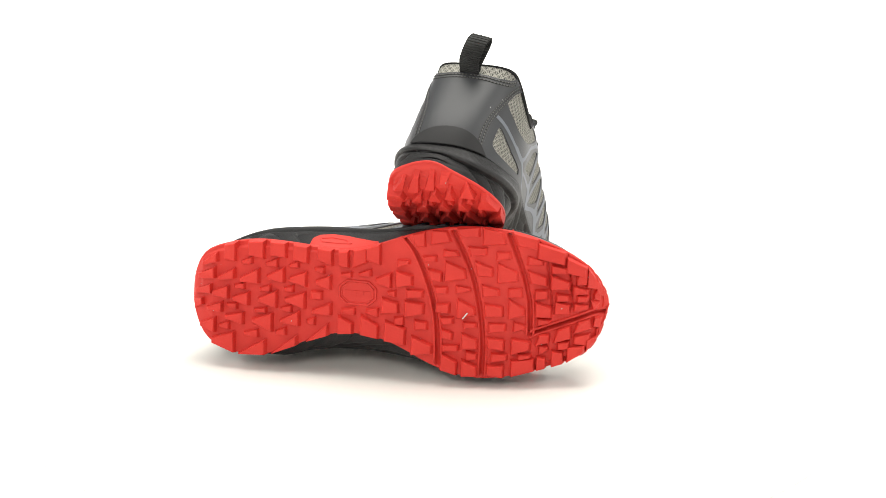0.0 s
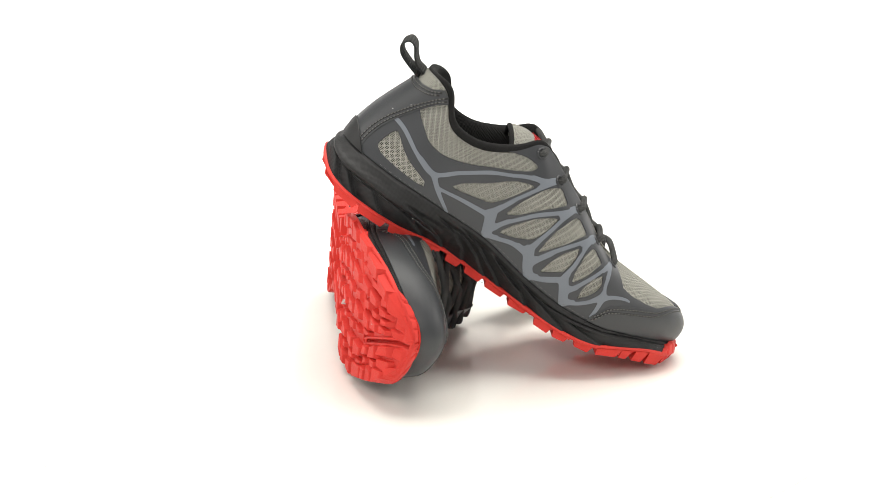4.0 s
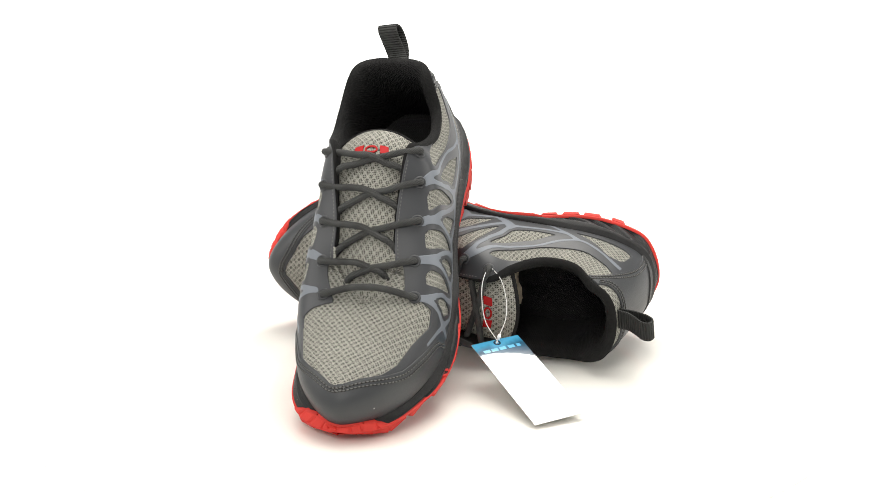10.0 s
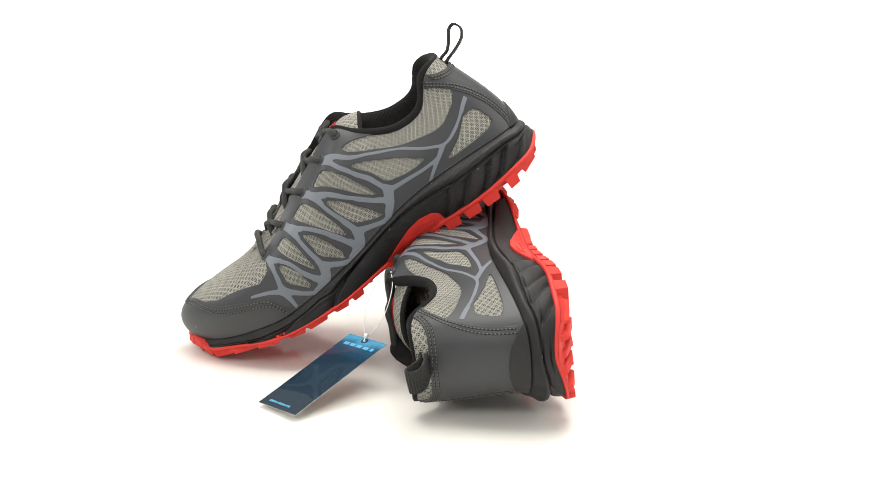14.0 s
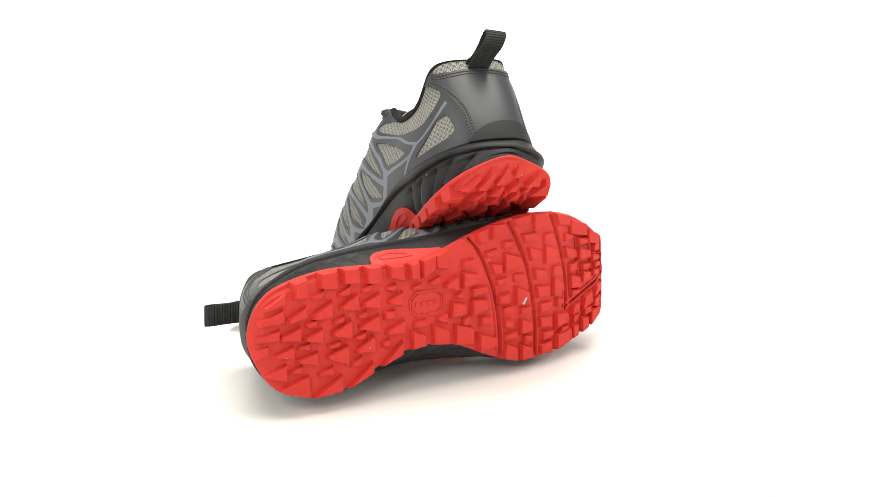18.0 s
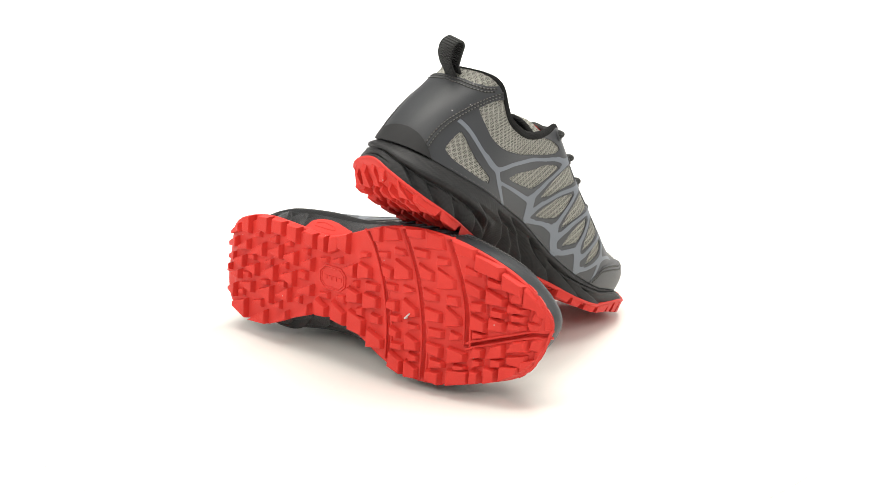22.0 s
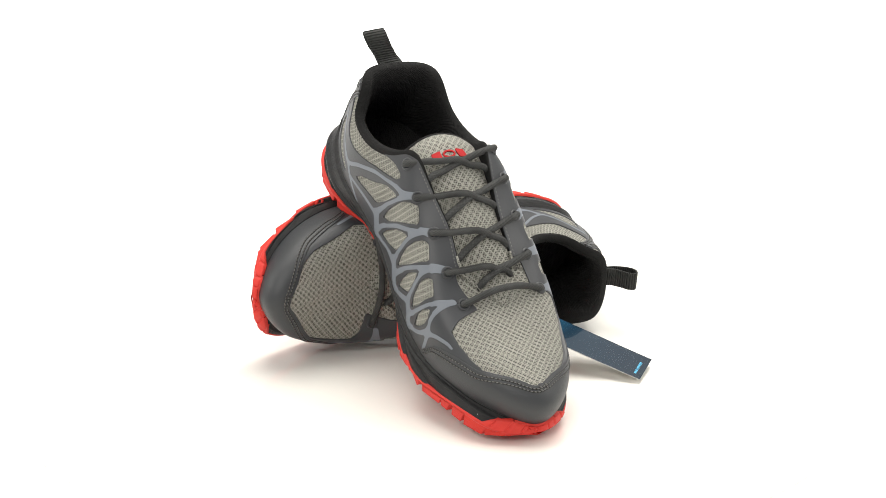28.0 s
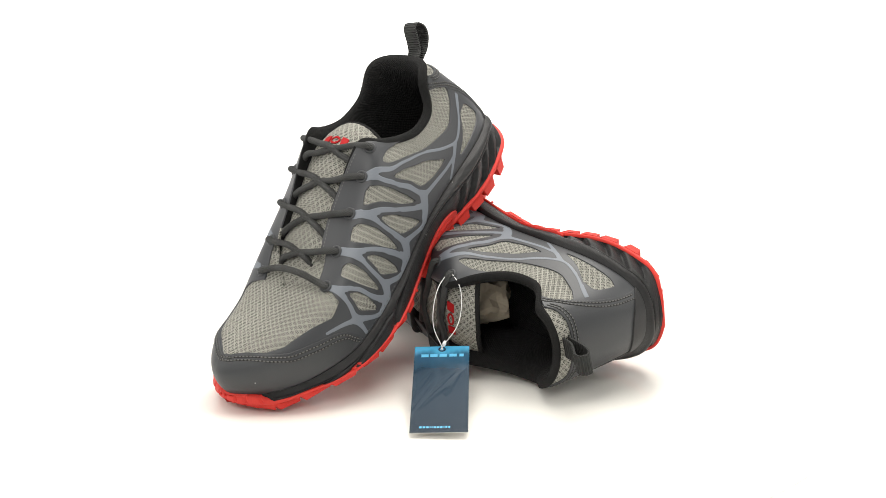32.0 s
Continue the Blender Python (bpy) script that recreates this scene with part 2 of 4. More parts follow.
def _section(s, h):
    F, T, c = feather(s), topline(s), coef(s)
    tan = feather(s + .5) - feather(s - .5); tan[..., 2] = 0
    out = np.stack([-tan[..., 1], tan[..., 0], 0 * tan[..., 0]], -1); out /= np.linalg.norm(out, axis=-1)[..., None]
    D = F - T; W = np.abs((D * out).sum(-1)); Hh = T[..., 2] - F[..., 2]
    up = np.array([0, 0, 1.])
    q = lambda v: v[..., None]
    P1 = F + out * q(c[..., 2]) + up * q(c[..., 3] * Hh) + 0.0
    P2 = T + out * q(c[..., 0] * W) - up * q(c[..., 1] * Hh)
    h = q(h)
    return (1 - h) ** 3 * F + 3 * (1 - h) ** 2 * h * P1 + 3 * (1 - h) * h * h * P2 + h ** 3 * T


ARC = _arc_table()


def midsole(s, v, off=0.0):
    """Side of the midsole: v from the feather line (0) down to the outsole (1)."""
    s, v = np.broadcast_arrays(np.asarray(s, float), np.asarray(v, float))
    F, O = feather(s), welt(s)
    tan = feather(s + .5) - feather(s - .5)
    tan[..., 2] = 0
    out = np.stack([-tan[..., 1], tan[..., 0], 0 * tan[..., 0]], -1)
    out /= np.linalg.norm(out, axis=-1)[..., None]
    s = np.mod(s, STOT)
    side = np.where(s < SHALF, s, STOT - s)
    front = 1 - .9 * np.clip((side - 300) / 22, 0, 1)
    lip = np.interp(side, [0, 20, 70, 180, 235], [.5, 1.2, 2.6, 2.6, 1.2]) * np.clip(v / .08, 0, 1) ** .6 * front
    belly = np.interp(side, [0, 28, 70, 150, 220, 330], [1.0, 2.0, 3.4, 3.4, 1.6, 1.2]) * np.sin(np.pi * np.clip(v, 0, 1)) ** .8 * front
    g = groove(side, v, s < SHALF)
    q = lambda a: a[..., None]
    p = F * q(1 - v) + O * q(v) + out * q(lip * (1 - v) + belly - g + off - 1.0 * (v < .001))
    return p


# Carved lines of the midsole: lengths from the heel (mm), share of the height below the feather line. A roll under the upper, then overlapping leaves.
ROLL = {"l": ([0, 15, 30, 47, 60, 77, 92, 110, 125], [.52, .56, .57, .53, .53, .57, .61, .71, .9]),
        "m": ([0, 15, 37, 53, 70, 83, 99, 115, 133, 156, 176, 197, 211], [.50, .40, .27, .28, .31, .33, .27, .22, .17, .15, .18, .33, .49])}
NOSE = {"l": ([196, 227, 245, 276, 305, 330], [.34, .27, .21, .17, .28, .4]), "m": ([197, 216, 241, 269, 300, 330], [.46, .30, .42, .60, .6, .5])}
LEAVES = {"l": [(3.0, [(20, .55), (25, .75), (31, .97)]), (3.0, [(35, .56), (41, .74), (49, .97)]), (2.8, [(57, .54), (62, .72), (71, .97)]), (2.4, [(81, .55), (91, .66), (106, .95)]),
                (2.4, [(81, .36), (103, .53), (118, .76), (125, .97)]), (2.2, [(104, .2), (122, .36), (135, .62), (143, .97)]), (2.0, [(116, .28), (131, .32), (147, .56), (161, .95)]),
                (2.2, [(123, .12), (143, .28), (163, .63), (175, .97)]), (2.4, [(154, .16), (170, .36), (187, .56), (197, .95)]), (2.0, [(181, .22), (204, .46), (221, .71), (229, .96)]), (1.6, [(227, .4), (247, .66), (259, .95)])],
          "m": [(2.6, [(20, .50), (26, .72), (35, .97)]), (3.0, [(37, .36), (44, .62), (53, .97)]), (3.0, [(53, .38), (59, .66), (67, .97)]), (2.8, [(71, .38), (78, .62), (88, .97)]),
                (2.4, [(89, .36), (95, .66), (103, .97)]), (2.2, [(168, .16), (189, .30), (202, .58), (209, .95)]), (1.8, [(238, .45), (246, .66), (256, .95)]), (1.4, [(262, .6), (272, .78), (284, .97)])]}
MS_H = 28.0      # usual height of the midsole's side, mm


def crease(path, x, y):
    """Signed distance (mm) to a carved line; positive ahead of it. Beyond its ends the distance grows."""
    best, sign = np.full(np.shape(x), 1e9), np.ones(np.shape(x))
    for (ax, ay), (bx, by) in zip(path, path[1:]):
        ay, by = ay * MS_H, by * MS_H
        ex, ey = bx - ax, by - ay
        t = np.clip(((x - ax) * ex + (y - ay) * ey) / (ex * ex + ey * ey), 0, 1)
        dx, dy = x - ax - ex * t, y - ay - ey * t
        d = np.hypot(dx, dy)
        near = d < best
        best = np.where(near, d, best)
        sign = np.where(near, np.where(ex * dy - ey * dx < 0, 1.0, -1.0), sign)
    return best * sign


def groove(side, v, inner):
    """Depth of the midsole's sculpture, mm."""
    total = np.zeros(np.shape(side))
    for which, pick in (("l", ~inner), ("m", inner)):
        line = np.interp(side, *ROLL[which])
        on = np.clip((ROLL[which][0][-1] - side) / 14, 0, 1)
        d = (v - line) * MS_H
        g = (2.6 * np.exp(-(d / 1.0) ** 2) + 1.4 * np.clip(d / 2.0, 0, 1) - np.interp(side, [0, 50], [.6, 1.8]) * np.exp(-((d + 4.2) / 2.6) ** 2)) * on
        line = np.interp(side, *NOSE[which])
        on = np.clip((side - NOSE[which][0][0]) / 12, 0, 1) * np.clip((322 - side) / 22, 0, 1)
        d = (v - line) * MS_H
        g = g + (1.5 * np.exp(-(d / .8) ** 2) - .7 * np.exp(-((d - 2.6) / 1.8) ** 2)) * on
        for deep, path in LEAVES[which]:
            d = crease(path, side, v * MS_H)
            ends = np.clip((v - path[0][1] + .03) / .1, 0, 1) * np.clip((1.0 - v) / .04, 0, 1)
            g = g + 1.45 * deep * np.where(d > 0, np.exp(-(np.abs(d) / 6.5) ** 1.2), np.exp(-(d / .7) ** 2)) * ends
        total = np.where(pick, g, total)
    # the two sides meet behind the heel
    back = np.clip(np.abs(side) / 14, 0, 1)
    d = (v - .51) * MS_H
    rear = 2.0 * np.exp(-(d / .9) ** 2) - .8 * np.exp(-((d + 4.2) / 2.6) ** 2) + 1.6 * np.exp(-((v - .8) * MS_H / .8) ** 2)
    return (total * back + rear * (1 - back)) * np.clip((326 - side) / 20, 0, 1)


def sole_z(x):
    return np.interp(x, [-4, 0, 6, 15, 30, 60, 100, 140, 180, 210, 235, 255, 275, 285, 290, 296, 302, 308], [16, 11, 5.5, 1.5, -1, -3.2, -4.6, -6.5, -7.8, -7.5, -4.5, -.8, 2.0, 3.2, 4.8, 9.5, 16, 24])


# ---- mesh helpers ----


def mesh_part(name, verts, faces, material, parent, label="", uv=None, smooth=True, kind=""):
    me = bpy.data.meshes.new(name)
    me.from_pydata([tuple(v) for v in verts], [], faces)
    me.materials.append(material)
    if uv is not None:
        layer = me.uv_layers.new(name="UVMap")
        idx = np.empty(len(me.loops), dtype=np.int32)
        me.loops.foreach_get("vertex_index", idx)
        layer.data.foreach_set("uv", np.asarray(uv, np.float32)[idx].ravel())
    if smooth:
        me.polygons.foreach_set("use_smooth", [True] * len(faces))
    me.update()
    ob = new(name, me)
    ob.parent = parent
    return tagged(ob, label, kind=kind)


class Side:
    """Turns millimetres of the right shoe into metres of either shoe."""

    def __init__(self, mirror):
        self.m = mirror

    def v(self, p):
        p = np.asarray(p, float).reshape(-1, 3) / 1000
        p = p.copy()
        if self.m == 0:     # a thing that is no shoe
            return p
        p[:, 1] *= self.m
        soft = lambda a, lo, hi: np.clip((a - lo) / (hi - lo), 0, 1)
        if self.m > 0:      # the leaning shoe stands on the inner corner of its toe, which twists the outer corner up
            p[:, 2] += .15 * np.clip(-p[:, 1] - .006, 0, None) * soft(p[:, 0], .238, .282)
        else:               # the lying shoe's toe springs up; the other one's is pressed flat by its weight
            p[:, 2] += 1.6 * np.clip(p[:, 0] - .240, 0, None) ** 2
            p[:, 1] += .0045 * soft(p[:, 0], .205, .245) * soft(p[:, 2], .012, .028) * soft(p[:, 1], .008, .030)
        return p

    def f(self, faces):
        return [tuple(f) for f in faces] if self.m >= 0 else [tuple(f)[::-1] for f in faces]


def sheet(P, wrap_i=False, flip=False):
    """Faces of a grid of points P[i, j]."""
    n, m = P.shape[:2]
    faces = []
    for i in range(n if wrap_i else n - 1):
        k = (i + 1) % n
        for j in range(m - 1):
            q = (i * m + j, k * m + j, k * m + j + 1, i * m + j + 1)
            faces.append(q if not flip else q[::-1])
    return faces


def panel(name, surface, sdf, s_rng, h_rng, off, depth, material, parent, side, label="", hscale=78.0):
    """The piece of a surface on which sdf(s, h) < 0, raised by off, with an edge that goes down by depth."""
    S_, H_ = np.meshgrid(np.linspace(*s_rng), np.linspace(*h_rng), indexing="ij")
    D = sdf(S_, H_ * hscale)
    n, m = D.shape
    verts2, faces, index = [], [], {}

    def corner(i, j):
        k = ("c", i, j)
        if k not in index:
            index[k] = len(verts2)
            verts2.append((S_[i, j], H_[i, j]))
        return index[k]

    def cut(i, j, a, b):
        k = ("e", min((i, j), (a, b)), max((i, j), (a, b)))
        if k not in index:
            t = D[i, j] / (D[i, j] - D[a, b])
            t = min(max(t, .02), .98)
            index[k] = len(verts2)
            verts2.append((S_[i, j] + t * (S_[a, b] - S_[i, j]), H_[i, j] + t * (H_[a, b] - H_[i, j])))
        return index[k]

    inside = D < 0
    cnt = inside[:-1, :-1].astype(int) + inside[1:, :-1] + inside[1:, 1:] + inside[:-1, 1:]
    for i, j in zip(*np.nonzero(cnt)):
        ring = [(i, j), (i + 1, j), (i + 1, j + 1), (i, j + 1)]
        if cnt[i, j] == 4:
            faces.append([corner(*c) for c in ring])
            continue
        f = []
        for k in range(4):
            a, b = ring[k], ring[(k + 1) % 4]
            if inside[a]:
                f.append(corner(*a))
            if inside[a] != inside[b]:
                f.append(cut(*a, *b))
        if len(f) >= 3:
            faces.append(f)
    if not faces:
        return None
    v2 = np.array(verts2)
    top = surface(v2[:, 0], v2[:, 1], off)
    edges = {}
    for f in faces:
        for a, b in zip(f, f[1:] + f[:1]):
            edges[(a, b)] = 1
    rim = [(a, b) for a, b in edges if (b, a) not in edges]
    low = {}
    pts = [top]
    rv = sorted({a for e in rim for a in e})
    if rv and depth > 0:
        bot = surface(v2[rv, 0], v2[rv, 1], off - depth)
        low = {a: len(v2) + k for k, a in enumerate(rv)}
        pts.append(bot)
        faces = faces + [[b, a, low[a], low[b]] for a, b in rim]
        v2 = np.vstack([v2, v2[rv]])
    uv = np.stack([v2[:, 0], v2[:, 1] * hscale], 1)
    return mesh_part(name, side.v(np.vstack(pts)), side.f([f[::-1] for f in faces]), material, parent, label, uv)


def tube(path, r, n=8, closed=False):
    """Vertices, faces and UV (mm) of a round tube along a path (mm)."""
    P = np.asarray(path, float)
    T = np.gradient(P, axis=0)
    T /= np.linalg.norm(T, axis=1)[:, None] + 1e-12
    ref = np.array([0.0, 0, 1]) if abs(T[0][2]) < .9 else np.array([1.0, 0, 0])
    N = np.cross(T[0], ref)
    N /= np.linalg.norm(N)
    V, uv = [], []
    L = 0
    rr = np.broadcast_to(np.asarray(r, float), (len(P),))
    for k in range(len(P)):
        N = N - T[k] * (N @ T[k])
        N /= np.linalg.norm(N)
        B = np.cross(T[k], N)
        if k:
            L += np.linalg.norm(P[k] - P[k - 1])
        for j in range(n):
            a = 2 * math.pi * j / n
            V.append(P[k] + rr[k] * (math.cos(a) * N + math.sin(a) * B))
            uv.append((L, j / n * 2 * math.pi * rr[k]))
    F = []
    for k in range(len(P) - 1):
        for j in range(n):
            a, b = k * n + j, k * n + (j + 1) % n
            F.append((a, b, b + n, a + n))
    F.append(tuple(range(n))[::-1])
    F.append(tuple((len(P) - 1) * n + j for j in range(n)))
    return np.array(V), F, uv


def smooth_path(pts, n):
    """A Catmull-Rom curve through pts."""
    P = np.asarray(pts, float)
    P = np.vstack([2 * P[0] - P[1], P, 2 * P[-1] - P[-2]])
    k = len(P) - 3
    out = []
    for t in np.linspace(0, k - 1e-9, n):
        i = int(t)
        u = t - i
        a, b, c, d = P[i], P[i + 1], P[i + 2], P[i + 3]
        out.append(.5 * (2 * b + (c - a) * u + (2 * a - 5 * b + 4 * c - d) * u * u + (3 * b - a - 3 * c + d) * u ** 3))
    return np.array(out)


# ---- the pair of shoes ----


def upper_fabric(root, side):
    s = np.linspace(0, STOT, 360, endpoint=False)
    h = np.linspace(0, 1, 36)
    S_, H_ = np.meshgrid(s, h, indexing="ij")
    P = upper(S_, H_)
    v = P[..., 2] + .55 * np.linalg.norm((P - feather(S_))[..., :2], axis=-1)
    toe = np.minimum(S_, STOT - S_) > 243
    uv = np.stack([np.where(toe, P[..., 0] * 1.12, S_), np.where(toe, P[..., 1] * 1.3, v)], -1).reshape(-1, 2)
    return mesh_part("upper", side.v(P), side.f(sheet(P, True, True)), M_MESH, root, "grey open-weave mesh upper", uv)


def midsole_body(root, side):
    s = np.linspace(0, STOT, 480, endpoint=False)
    v = np.linspace(0, 1, 90)
    S_, V_ = np.meshgrid(s, v, indexing="ij")
    P = midsole(S_, V_)
    uv = np.stack([np.where(S_ > SHALF, S_ - STOT, S_), V_ * 28], -1).reshape(-1, 2)
    return mesh_part("midsole", side.v(P), side.f(sheet(P, True)), M_MID, root, "black foam midsole with sculpted lines", uv)


def across(curve, u, w):
    """A point between the inner (w = 0) and the outer (w = 1) run of a closed curve, u from heel to toe."""
    a, b = curve(u * SHALF), curve(STOT - u * (STOT - SHALF))
    return a * (1 - w)[..., None] + b * w[..., None]


def tread_floor(x, z, at_rim):
    """Height of the plate between the lugs, where the welt above lies at z."""
    low = np.minimum(sole_z(x) + 4.8, z - 1.6)
    return np.where(at_rim, np.maximum(low, z - 2.4), low)


def outsole_body(root, side):
    """Red rubber plate: a thin wall round the welt and the tread floor between the lugs."""
    s = np.linspace(0, STOT, 260, endpoint=False)
    O = welt(s)
    c = np.stack([np.clip(O[:, 0], 40, 260), 0 * s - 3, 0 * s], 1)
    d = (O - c) * (1, 1, 0)
    d /= np.linalg.norm(d, axis=1)[:, None]
    floor = tread_floor(O[:, 0], O[:, 2], True)
    rings = [O + d * -1.5 + (0, 0, 1.0), O + d * .5 + (0, 0, .7), O + d * .7]
    low = O + d * .5
    low[:, 2] = floor + .8
    low2 = O + d * -.3
    low2[:, 2] = floor
    P = np.stack(rings + [low, low2], 1)
    wall_f = sheet(P, True)
    V = P.reshape(-1, 3)
    U, W = np.meshgrid(np.linspace(0, 1, 380), np.linspace(0, 1, 100), indexing="ij")
    Q = across(welt, U, W)
    cut = np.min([line_sdf(np.array(p, float), w, w, Q[..., 0], Q[..., 1]) for p, w in FLEX], axis=0)
    edge = np.minimum(W, 1 - W)
    Q[..., 2] = tread_floor(Q[..., 0], Q[..., 2], edge < .05)
    Q[..., 2] += 4.2 * np.clip(-cut / .8, 0, 1) * (edge > .02)
    n0 = len(V)
    faces = wall_f + [tuple(n0 + k for k in f) for f in sheet(Q)]
    body = mesh_part("outsole", side.v(np.vstack([V, Q.reshape(-1, 3)])), side.f(faces), M_RED, root, "red rubber lugged outsole")
    lugs(body, side)
    return body


# Tread of tapered blocks, mm: place along and across the sole, length, width behind and in front, sideways lean.
EDGE_IN = [(13, 17, 13, 2, 7, 7), (30, 24, 9, 6, 13, 3), (50, 28, 12, 8, 11, 0), (67, 30, 12, 9, 12, 0), (84, 27, 11, 6, 12, 1), (102, 26, 11, 1, 10, 0), (116, 25, 7, 7, 8, 0), (128, 26, 10, 7, 5, 4), 
    (138, 30, 10, 4, 13, 2)]
HEEL_WEDGES = [(10, 6, 15, 4, 8, 5), (27, 7, 13, 2, 8, 5), (45, 7, 14, 3, 11, 4), (65, 10, 13, 2, 11, 3), (82, 9, 13, 2, 11, 1), (101, 8, 11, 2, 10, 1), (146, 13, 11, 3, 11, 1), (7, -6, 15, 3, 7, 4), 
    (22, -6, 13, 1, 10, 2), (38, -9, 13, 1, 10, 1)]
WAIST_WEDGES = [(59, -8, 14, 1, 13, 2), (80, -7, 15, 2, 12, 1), (100, -13, 14, 1, 9, 3), (3, -17, 8, 10, 5, 5), (17, -18, 12, 1, 8, 2), (33, -24, 14, 1, 9, 0), (55, -25, 15, 1, 14, 0), (76, -22, 14, 1, 11, 3), 
    (151, -6, 12, 11, 7, -1)]
EDGE_OUT = [(11, -32, 13, 2, 11, 2), (24, -42, 18, 2, 13, 1), (47, -48, 21, 3, 13, 6), (72, -43, 19, 6, 12, 8), (97, -33, 16, 5, 11, 10), (118, -23, 11, 13, 6, -1), (136, -21, 13, 11, 4, -3), (155, -25, 15, 12, 12, -5)]
WAIST = [(171, 42, 9, 12, 6, 3), (187, 48, 14, 10, 8, 2), (160, 27, 9, 5, 3, 2), (161, 15, 12, 12, 7, 0), (169, 5, 12, 6, 5, 1), (169, -6, 14, 12, 7, 1), (174, -18, 9, 7, 5, 0), 
    (175, -34, 15, 13, 6, -2)]
BALL_REAR = [(178, 31, 12, 7, 5, 2), (195, 37, 11, 5, 5, 1), (183, 19, 10, 11, 7, 0), (198, 23, 15, 15, 7, -1), (187, 9, 11, 7, 5, 1), (205, 11, 12, 6, 4, 1), (188, -4, 13, 12, 7, 1), (208, -4, 15, 14, 8, -1), 
    (193, -13, 9, 6, 5, 1), (210, -15, 10, 5, 4, 1), (192, -23, 10, 12, 5, -2), (210, -28, 12, 12, 8, -1), (196, -33, 11, 5, 4, 1), (212, -38, 9, 7, 6, 0), (195, -44, 12, 12, 7, -5), (211, -48, 13, 12, 11, -2)]
BALL_FRONT = [(205, 52, 18, 10, 6, 2), (225, 50, 16, 13, 9, 0), (213, 39, 13, 8, 5, 1), (232, 37, 10, 6, 5, 1), (218, 25, 12, 13, 6, -1), (235, 23, 14, 15, 6, -2), (223, 10, 12, 10, 4, 0), (241, 10, 10, 7, 7, 1), 
    (225, -4, 15, 14, 7, 0), (243, -3, 13, 15, 7, -2), (229, -16, 12, 7, 5, 1), (246, -15, 11, 7, 6, 0), (227, -28, 14, 12, 8, -1), (246, -29, 13, 12, 6, 1), (231, -38, 11, 7, 4, 1), (249, -37, 9, 4, 3, 1)]
BALL_EDGE = [(227, -48, 15, 13, 9, 0), (248, -44, 16, 13, 6, 5)]
TOE_IN = [(246, 47, 18, 13, 8, -2), (265, 38, 19, 11, 8, -6), (254, 33, 10, 6, 4, -1), (255, 20, 14, 13, 6, -2), (271, 27, 11, 6, 4, -1), (272, 17, 13, 10, 5, -2), (283, 28, 14, 11, 7, -6), (287, 19, 7, 6, 4, -1), 
    (259, 9, 9, 7, 6, 1), (274, 7, 9, 6, 4, 0), (286, 12, 10, 7, 3, -1), (288, 6, 7, 5, 4, 0), (261, -3, 11, 11, 7, -2), (274, -1, 10, 9, 6, -1), (287, 0, 9, 6, 3, 0), (295, 18, 8, 13, 5, -7)]
TOE_TIP = [(298, 6, 4, 3, 3, -1), (301, 11, 7, 8, 7, -6), (262, -11, 9, 5, 3, 0), (297, 0, 6, 7, 6, -1), (304, 2, 4, 8, 7, -1)]
TOE_OUT = [(261, -23, 9, 11, 6, 0), (275, -19, 12, 12, 10, 3), (289, -13, 12, 10, 8, 2), (299, -11, 6, 8, 5, 0), (262, -31, 6, 7, 3, 1), (276, -28, 8, 6, 5, 1), (289, -23, 11, 6, 5, 2), (272, -38, 8, 11, 9, 0), 
    (285, -34, 12, 12, 9, 3), (296, -26, 8, 8, 7, 5), (302, -19, 4, 10, 7, 5), (305, -11, 3, 10, 7, 2), (261, -41, 6, 8, 8, 0), (301, -18, 5, 4, 3, 1)]
HEEL_BLOCKS = [(43, 19, 8, 2, 5, 3), (62, 19, 9, 2, 7, 2), (79, 19, 7, 2, 5, 2), (98, 17, 7, 1, 5, 0), (118, 15, 8, 2, 4, 1), (132, 17, 9, 2, 5, 2), (37, 0, 8, 1, 5, 1), (57, 0, 8, 2, 5, 2), 
    (75, 1, 7, 1, 5, 1), (96, -2, 8, 6, 6, 0), (152, 4, 6, 2, 5, 0)]
WAIST_BLOCKS = [(31, -15, 8, 1, 5, 0), (53, -17, 9, 1, 4, 1), (73, -14, 8, 2, 5, 1), (92, -22, 6, 2, 6, 1), (120, -12, 10, 3, 5, 1), (138, -11, 9, 3, 7, 0), (25, -31, 8, 1, 6, 1), (46, -35, 11, 1, 6, 1), 
    (69, -32, 8, 1, 6, 2), (158, -16, 7, 5, 7, 1)]


# flex grooves across the ball, the forked one at the toe, and finer ones between the toe blocks, with their half widths
FLEX = (([(160, 46), (169, 35), (177, 18), (183, -1), (186, -21), (187, -45)], 1.9), ([(194, 55), (204, 36), (211, 19), (216, -2), (219, -25), (219, -54)], 1.9),
        ([(234, 55), (241, 38), (247, 21), (251, 3), (252, -17), (252, -21)], 1.8), ([(252, -21), (258, -18), (280, -10), (295, -5), (305, -5)], 1.6),
        ([(255, 49), (262, 34), (265, 15), (267, -2)], .8), ([(275, 39), (279, 20), (281, 0)], .8), ([(290, 28), (293, 13), (293, -1)], .7))


